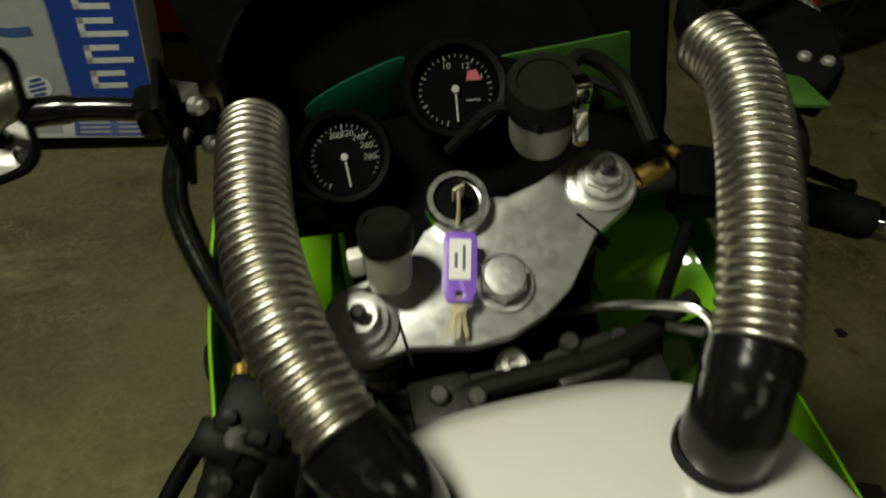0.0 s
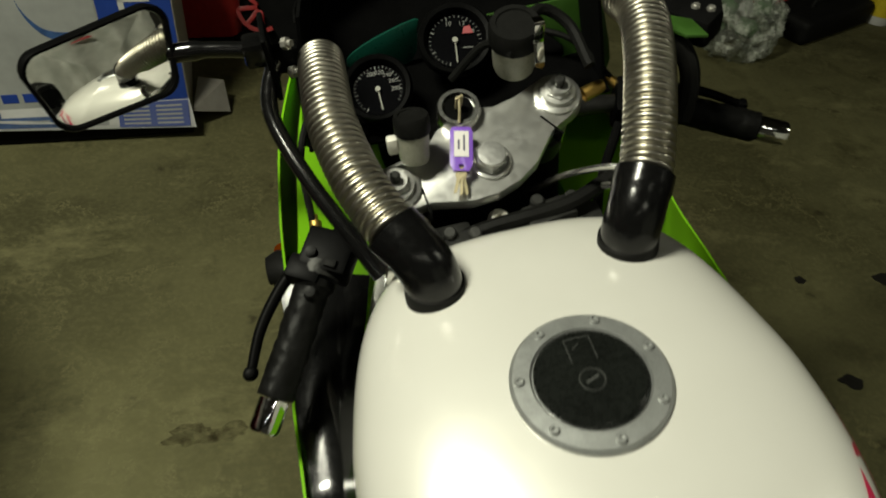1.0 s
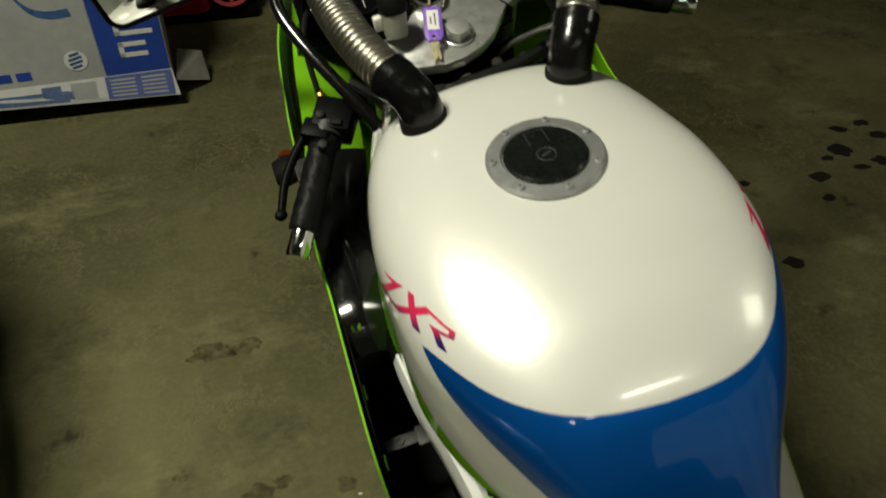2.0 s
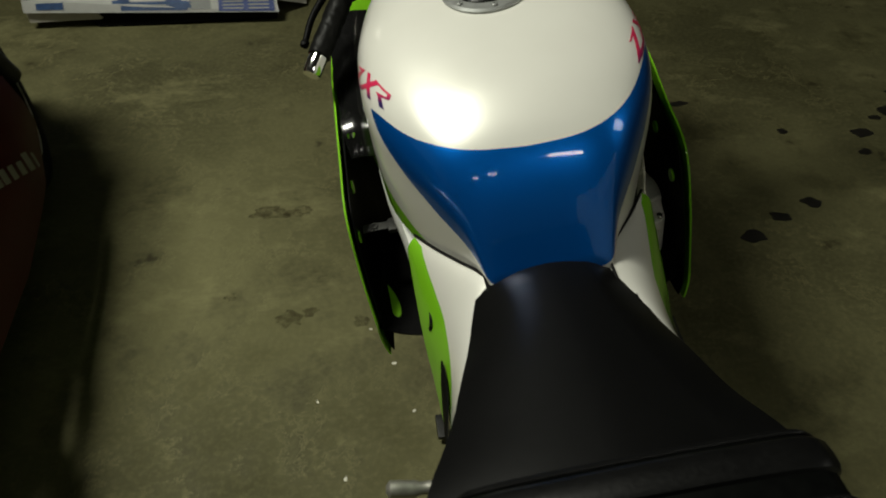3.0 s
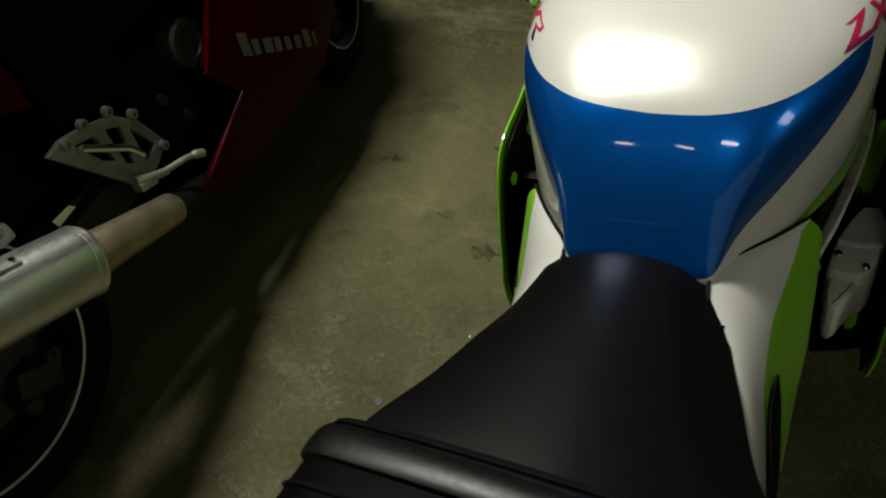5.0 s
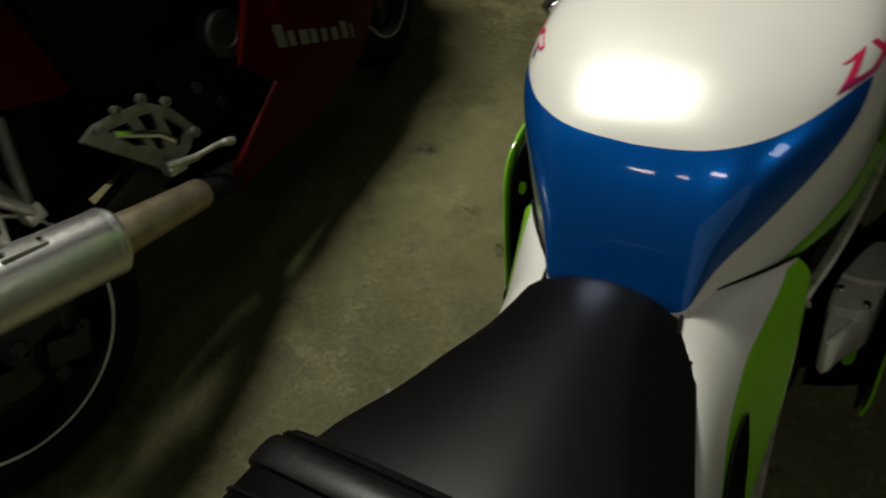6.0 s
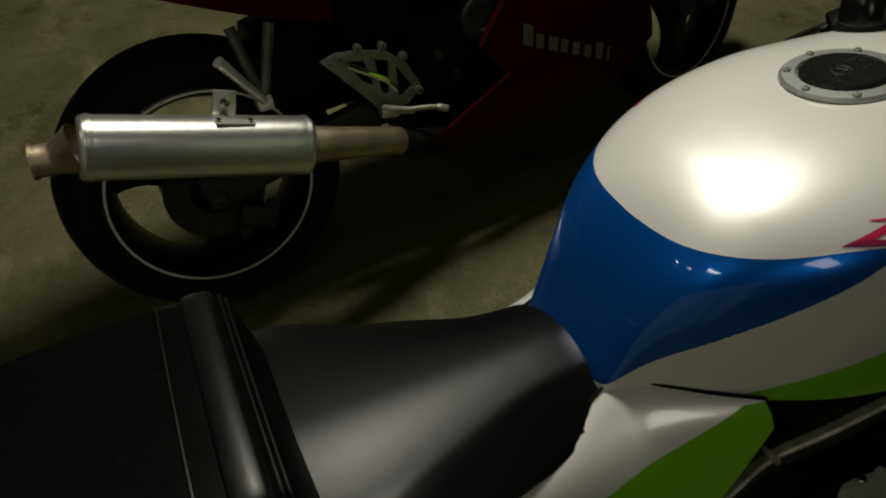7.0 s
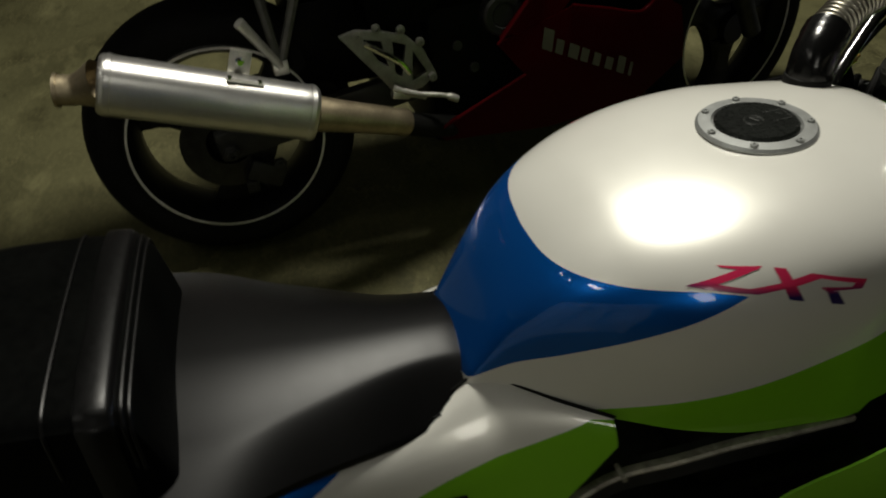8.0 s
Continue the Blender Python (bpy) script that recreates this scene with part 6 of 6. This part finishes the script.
low = [(-0.70, 0.004, -0.0345), (-0.56, -0.004, -0.0345), (-0.004, -0.004, -0.0345), (0.0, 0.30, -0.0345), (-0.70, 0.30, -0.0345)]
high = [(-0.74, 0.004, 0.046), (-0.56, -0.012, 0.034), (-0.004, -0.050, 0.010), (0.0, 0.022, 0.010), (-0.74, 0.022, 0.046)]
low[3], low[4] = (0.0, 0.022, -0.0345), (-0.70, 0.022, -0.0345)
rings = [[tray.verts.new(p) for p in r] for r in (low, high)]
for i in range(5):
    tray.faces.new((rings[0][i], rings[0][(i + 1) % 5], rings[1][(i + 1) % 5], rings[1][i]))
tray.faces.new(rings[0])
tray.faces.new(rings[1])
bmesh.ops.recalc_face_normals(tray, faces=tray.faces[:])
part("flap_shadow", tray, M_MATTBLACK, carton, "black shape standing for the shadow under the front flap", smooth=False)

M_REDPLASTIC = surface("red_plastic", (0.28, 0.012, 0.012), 0.4, vary=0.2)
blower = empty("garden_blower", Matrix.Translation((-0.595, 2.383, 0)) @ Matrix.Scale(0.86, 4), "red plastic garden machine with a spoked cooling wheel", "garden machine")
part("body", joined(block(0.30, 0.34, 0.36, 0.0, 0.1, 0.20, rx=8, bevel=0.05, segments=3)), M_REDPLASTIC, blower)
WHEEL = ((0.235, -0.03, 0.17), (0.1, -0.85, 0.5))
part("wheel_rim", lathe([(0.088, -0.01), (0.105, -0.01), (0.108, 0.0), (0.105, 0.012), (0.088, 0.012), (0.088, -0.01)], 32, WHEEL), M_REDPLASTIC, blower)
wturn = Matrix.Translation(WHEEL[0]) @ Vector(WHEEL[1]).to_track_quat("Z", "Y").to_matrix().to_4x4()
for i in range(8):
    part("wheel_spoke", moved(block(0.075, 0.018, 0.010, 0.05, 0, 0, bevel=0.002), wturn @ Matrix.Rotation(2 * math.pi * i / 8, 4, "Z")), M_REDPLASTIC, blower)
part("wheel_backing", lathe([(0.0, -0.03), (0.10, -0.03), (0.10, -0.012)], 32, WHEEL), M_PLASTIC, blower)
part("stand", block(0.52, 0.20, 0.06, 0.10, 0.05, 0.03, bevel=0.012), M_PLASTIC, blower)

bagmat = bpy.data.materials.new("thin_clear_plastic")
tree, bsdf = nodes_of(bagmat)
k = Nodes(tree)
fold = k.noise(11.0, 7.0, 0.75)
tree.links.new(k.mix(k.ramp(fold, 0.4, 0.6), (0.34, 0.40, 0.30, 1), (0.85, 0.88, 0.78, 1)), bsdf.inputs["Base Color"])
bsdf.inputs["Roughness"].default_value = 0.18
k.put(bsdf.inputs["Alpha"], k.math("ADD", 0.18, k.math("MULTIPLY", k.ramp(k.noise(16.0, 6.0, 0.7), 0.46, 0.62), 0.6)))
k.bump(k.noise(14.0, 6.0, 0.7), 0.9, 0.04, bsdf.inputs["Normal"])
bag = empty("plastic_bag", Matrix.Translation((1.545, 2.215, 0)) @ Matrix.Scale(0.80, 4), "crumpled clear plastic bag with green and white stuff inside", "bag")
bm = bmesh.new()
bmesh.ops.create_icosphere(bm, subdivisions=5, radius=0.21)
for v in bm.verts:
    d = v.co.normalized()
    n = abs(noise.noise(d * 2.6)) * 0.10 + abs(noise.noise(d * 5.0 + Vector((4, 0, 0)))) * 0.04
    v.co = d * (0.245 - n)
    v.co.z = max(v.co.z * 1.15, -0.15) + 0.15
    if v.co.z > 0.27:
        f = max(0.35, 1 - (v.co.z - 0.27) * 4)
        v.co.x *= f
        v.co.y *= f
part("bag_skin", bm, bagmat, bag)
M_LEAF = surface("green_stuff", (0.05, 0.11, 0.04), 0.6, vary=0.4, scale=20)
for i in range(7):
    bm = bmesh.new()
    bmesh.ops.create_icosphere(bm, subdivisions=2, radius=0.055)
    for v in bm.verts:
        v.co *= 1 + 0.5 * noise.noise(v.co * 25 + Vector((i, 0, 0)))
    part("content", moved(bm, Matrix.Translation((0.10 * math.cos(i * 2.4), 0.08 * math.sin(i * 2.4), 0.08 + 0.035 * i))), M_LEAF if i % 3 else M_PRINTWHITE, bag)

tool = empty("tool_bag", Matrix.Translation((2.085, 2.379, 0)) @ Matrix.Scale(0.86, 4) @ pose(0, 0, 0, 0, 0, 22), "flat black fabric tool bag lying on the floor", "bag")
part("bag_body", block(0.62, 0.26, 0.13, 0, 0, 0.065, bevel=0.04, segments=3), M_RUBBER, tool)
part("bag_handle", tube(smooth_path([(-0.12, 0, 0.12), (-0.08, 0, 0.17), (0.08, 0, 0.17), (0.12, 0, 0.12)]), 0.012, 8), M_RUBBER, tool)
M_YELLOW = surface("yellow_label", (0.60, 0.46, 0.03), 0.4, vary=0.08)


def bottle(x, y, r, h, body, label, text, category="bottle"):
    ob = empty("bottle", Matrix.Translation((x, y, 0)) @ Matrix.Scale(0.86, 4), text, category, "bottles on the floor")
    part("bottle_body", lathe([(0.0, 0.0), (r * 0.95, 0.0), (r, 0.01), (r, h * 0.68), (r * 0.85, h * 0.78), (r * 0.35, h * 0.88), (r * 0.35, h * 0.92), (0.0, h * 0.92)], 24), body, ob)
    part("bottle_label", lathe([(r * 1.005, h * 0.18), (r * 1.012, h * 0.18), (r * 1.012, h * 0.60), (r * 1.005, h * 0.60)], 24), label, ob)
    part("bottle_cap", lathe([(r * 0.42, h * 0.90), (r * 0.42, h), (0.0, h)], 16), M_PLASTIC, ob)


bottle(2.442, 2.416, 0.075, 0.26, M_PRINTWHITE, M_YELLOW, "white plastic bottle with a yellow label")
bottle(2.231, 2.564, 0.07, 0.24, M_DULLALU, M_PRINTBLUE, "grey can with a blue label")
rag = empty("red_rag", Matrix.Translation((1.941, 2.545, 0)) @ Matrix.Scale(0.86, 4), "crumpled red cloth on the floor", "cloth")
bm = bmesh.new()
bmesh.ops.create_icosphere(bm, subdivisions=3, radius=0.11)
for v in bm.verts:
    v.co *= 1 + 0.45 * noise.noise(v.co * 12)
    v.co.z = max(0.0, v.co.z * 0.7 + 0.05)
part("cloth", bm, M_REDPLASTIC, rag)

# clear plastic dust sheet behind the motorcycle
sheetmat = bpy.data.materials.new("hanging_clear_plastic")
tree, bsdf = nodes_of(sheetmat)
k = Nodes(tree)
tree.links.new(k.mix(k.ramp(k.noise(3.0, 5.0), 0.35, 0.65), (0.50, 0.52, 0.46, 1), (0.80, 0.80, 0.74, 1)), bsdf.inputs["Base Color"])
bsdf.inputs["Roughness"].default_value = 0.3
bsdf.inputs["Transmission Weight"].default_value = 0.15
k.bump(k.noise(5.0, 7.0, 0.7), 0.7, 0.05, bsdf.inputs["Normal"])
cover = empty("plastic_sheet", Matrix.Translation((1.20, -1.90, 0)) @ pose(0, 0, 0, 0, 0, 39), "sheet of clear wrinkled plastic with a red triangle", "plastic sheet")
rows = []
for i in range(61):
    x = -1.05 + 2.1 * i / 60
    rows.append([(x + 0.03 * math.sin(5 * z + 9 * x), 0.06 * math.sin(13 * x + 2 * z) + 0.05 * noise.noise(Vector((2.5 * x, 0, 1.2 * z))), z) for z in [1.95 * j / 40 for j in range(41)]])
part("sheet_film", sheet(rows, 0.002), sheetmat, cover)
part("red_triangle", moved(slab([(-0.10, -0.06), (0.10, -0.06), (0.0, 0.07)], 0.003), Matrix.Translation((0.06, 0.11, 1.56)) @ pose(0, 0, 0, 90, 0, 180)), M_PRINTRED, cover, "red triangular mark")

# oil drips on the floor
M_OIL = surface("old_oil", (0.010, 0.009, 0.007), 0.45, vary=0.3)
SPOTS = [(0.732, 0.409, 0.032, 0.017, 8), (0.844, 0.48, 0.023, 0.016, -10), (0.964, 0.53, 0.023, 0.014, -25), (1.036, 0.876, 0.014, 0.01, 0), (0.742, 1.063, 0.035, 0.015, 10), (0.514, 0.386, 0.009, 0.006, 0), (1.469, 0.951, 0.033, 0.024, -20), (1.301, 0.846, 0.035, 0.026, 0), (1.259, 0.746, 0.02, 0.011, 0), (1.475, 0.856, 0.028, 0.011, -15), (1.551, 1.059, 0.026, 0.014, -20), (1.658, 1.072, 0.023, 0.014, 0), (1.667, 0.994, 0.028, 0.016, 0), (1.568, 0.867, 0.026, 0.018, 0), (1.394, 0.923, 0.018, 0.01, 0), (-0.596, -0.229, 0.006, 0.006, 0)]
for i, (x, y, a, b, turn) in enumerate(SPOTS):
    pts = []
    a, b = (a * 1.22, b * 1.3) if a < 0.034 else (a, b)
    for j in range(28):
        t = 2 * math.pi * j / 28
        w = 1 + 0.45 * noise.noise(Vector((1.6 * math.cos(t), 1.6 * math.sin(t), 7.3 * i)))
        pts.append((a * w * math.cos(t), b * w * math.sin(t)))
    ob = part("oil_spot", moved(slab(pts, 0.0012), Matrix.Translation((x, y, 0.0016)) @ pose(0, 0, 0, 0, 0, turn)), M_OIL, None, smooth=False)
    tagged(ob, "dried black oil spot on the concrete floor", "oil spot", "oil spots on the floor", "structure")

# rusty stains soaked into the floor
stainmat = surface("rusty_stain", (0.030, 0.021, 0.009), 0.8, vary=0.3, spec=0.1)
tree, bsdf = nodes_of(stainmat)
k = Nodes(tree)
k.put(bsdf.inputs["Alpha"], k.math("MULTIPLY", k.ramp(k.noise(45.0, 4.0, 0.6), 0.30, 0.75), 0.30))
for i, (x, y, a, b) in enumerate(((-0.550, 0.247, 0.034, 0.024), (-0.500, 0.262, 0.022, 0.015), (-0.378, 0.220, 0.020, 0.017), (-0.612, 0.640, 0.050, 0.026), (-0.538, 0.635, 0.042, 0.022), (-0.700, 0.330, 0.016, 0.012))):
    pts = []
    for j in range(32):
        t = 2 * math.pi * j / 32
        w = 1 + 0.6 * noise.noise(Vector((1.9 * math.cos(t), 1.9 * math.sin(t), 5.7 * i)))
        pts.append((a * w * math.cos(t), b * w * math.sin(t)))
    ob = part("floor_stain", moved(slab(pts, 0.0006), Matrix.Translation((x, y, 0.0010))), stainmat, None, smooth=False)
    tagged(ob, "faint brown rusty stain on the concrete floor", "stain", "rusty stains on the floor", "structure")

# flakes of pale paint beside the motorcycle
M_FLAKE = surface("pale_flake", (0.55, 0.53, 0.44), 0.6, vary=0.2)
for i, (x, y, a) in enumerate(((-0.306, 0.084, 0.006), (-0.272, -0.049, 0.005), (-0.428, -0.195, 0.006), (-0.484, -0.003, 0.004), (-0.355, 0.191, 0.004))):
    pts = [(a * (1 + 0.5 * noise.noise(Vector((math.cos(t), math.sin(t), 3.1 * i)))) * math.cos(t), 0.6 * a * math.sin(t)) for t in [2 * math.pi * j / 9 for j in range(9)]]
    ob = part("paint_flake", moved(slab(pts, 0.001), Matrix.Translation((x, y, 0.0012)) @ pose(0, 0, 0, 0, 0, 40 * i)), M_FLAKE, None, smooth=False)
    tagged(ob, "small pale paint flake on the concrete floor", "flake", "paint flakes on the floor")

# lamp housings on the ceiling; the fill light's one is made up with it
M_LAMPWHITE = surface("lamp_housing", (0.70, 0.70, 0.66), 0.5, vary=0.05)
for lx, ly, turn, length, width, watts in LAMPS:
    lamp = empty("ceiling_or_fill_lamp", Matrix.Translation((lx, ly, CEIL)) @ pose(0, 0, 0, 0, 0, turn), "white ceiling lamp with a fluorescent tube, one an added fill", "lamp", "ceiling lamps")
    part("housing", block(length + 0.08, width + 0.04, 0.07, 0, 0, -0.036, bevel=0.01), M_LAMPWHITE, lamp)
    for sx in (-1, 1):
        part("end_cap", block(0.02, 0.05, 0.05, sx * (length / 2 + 0.03), 0, -0.09, bevel=0.005), M_LAMPWHITE, lamp)
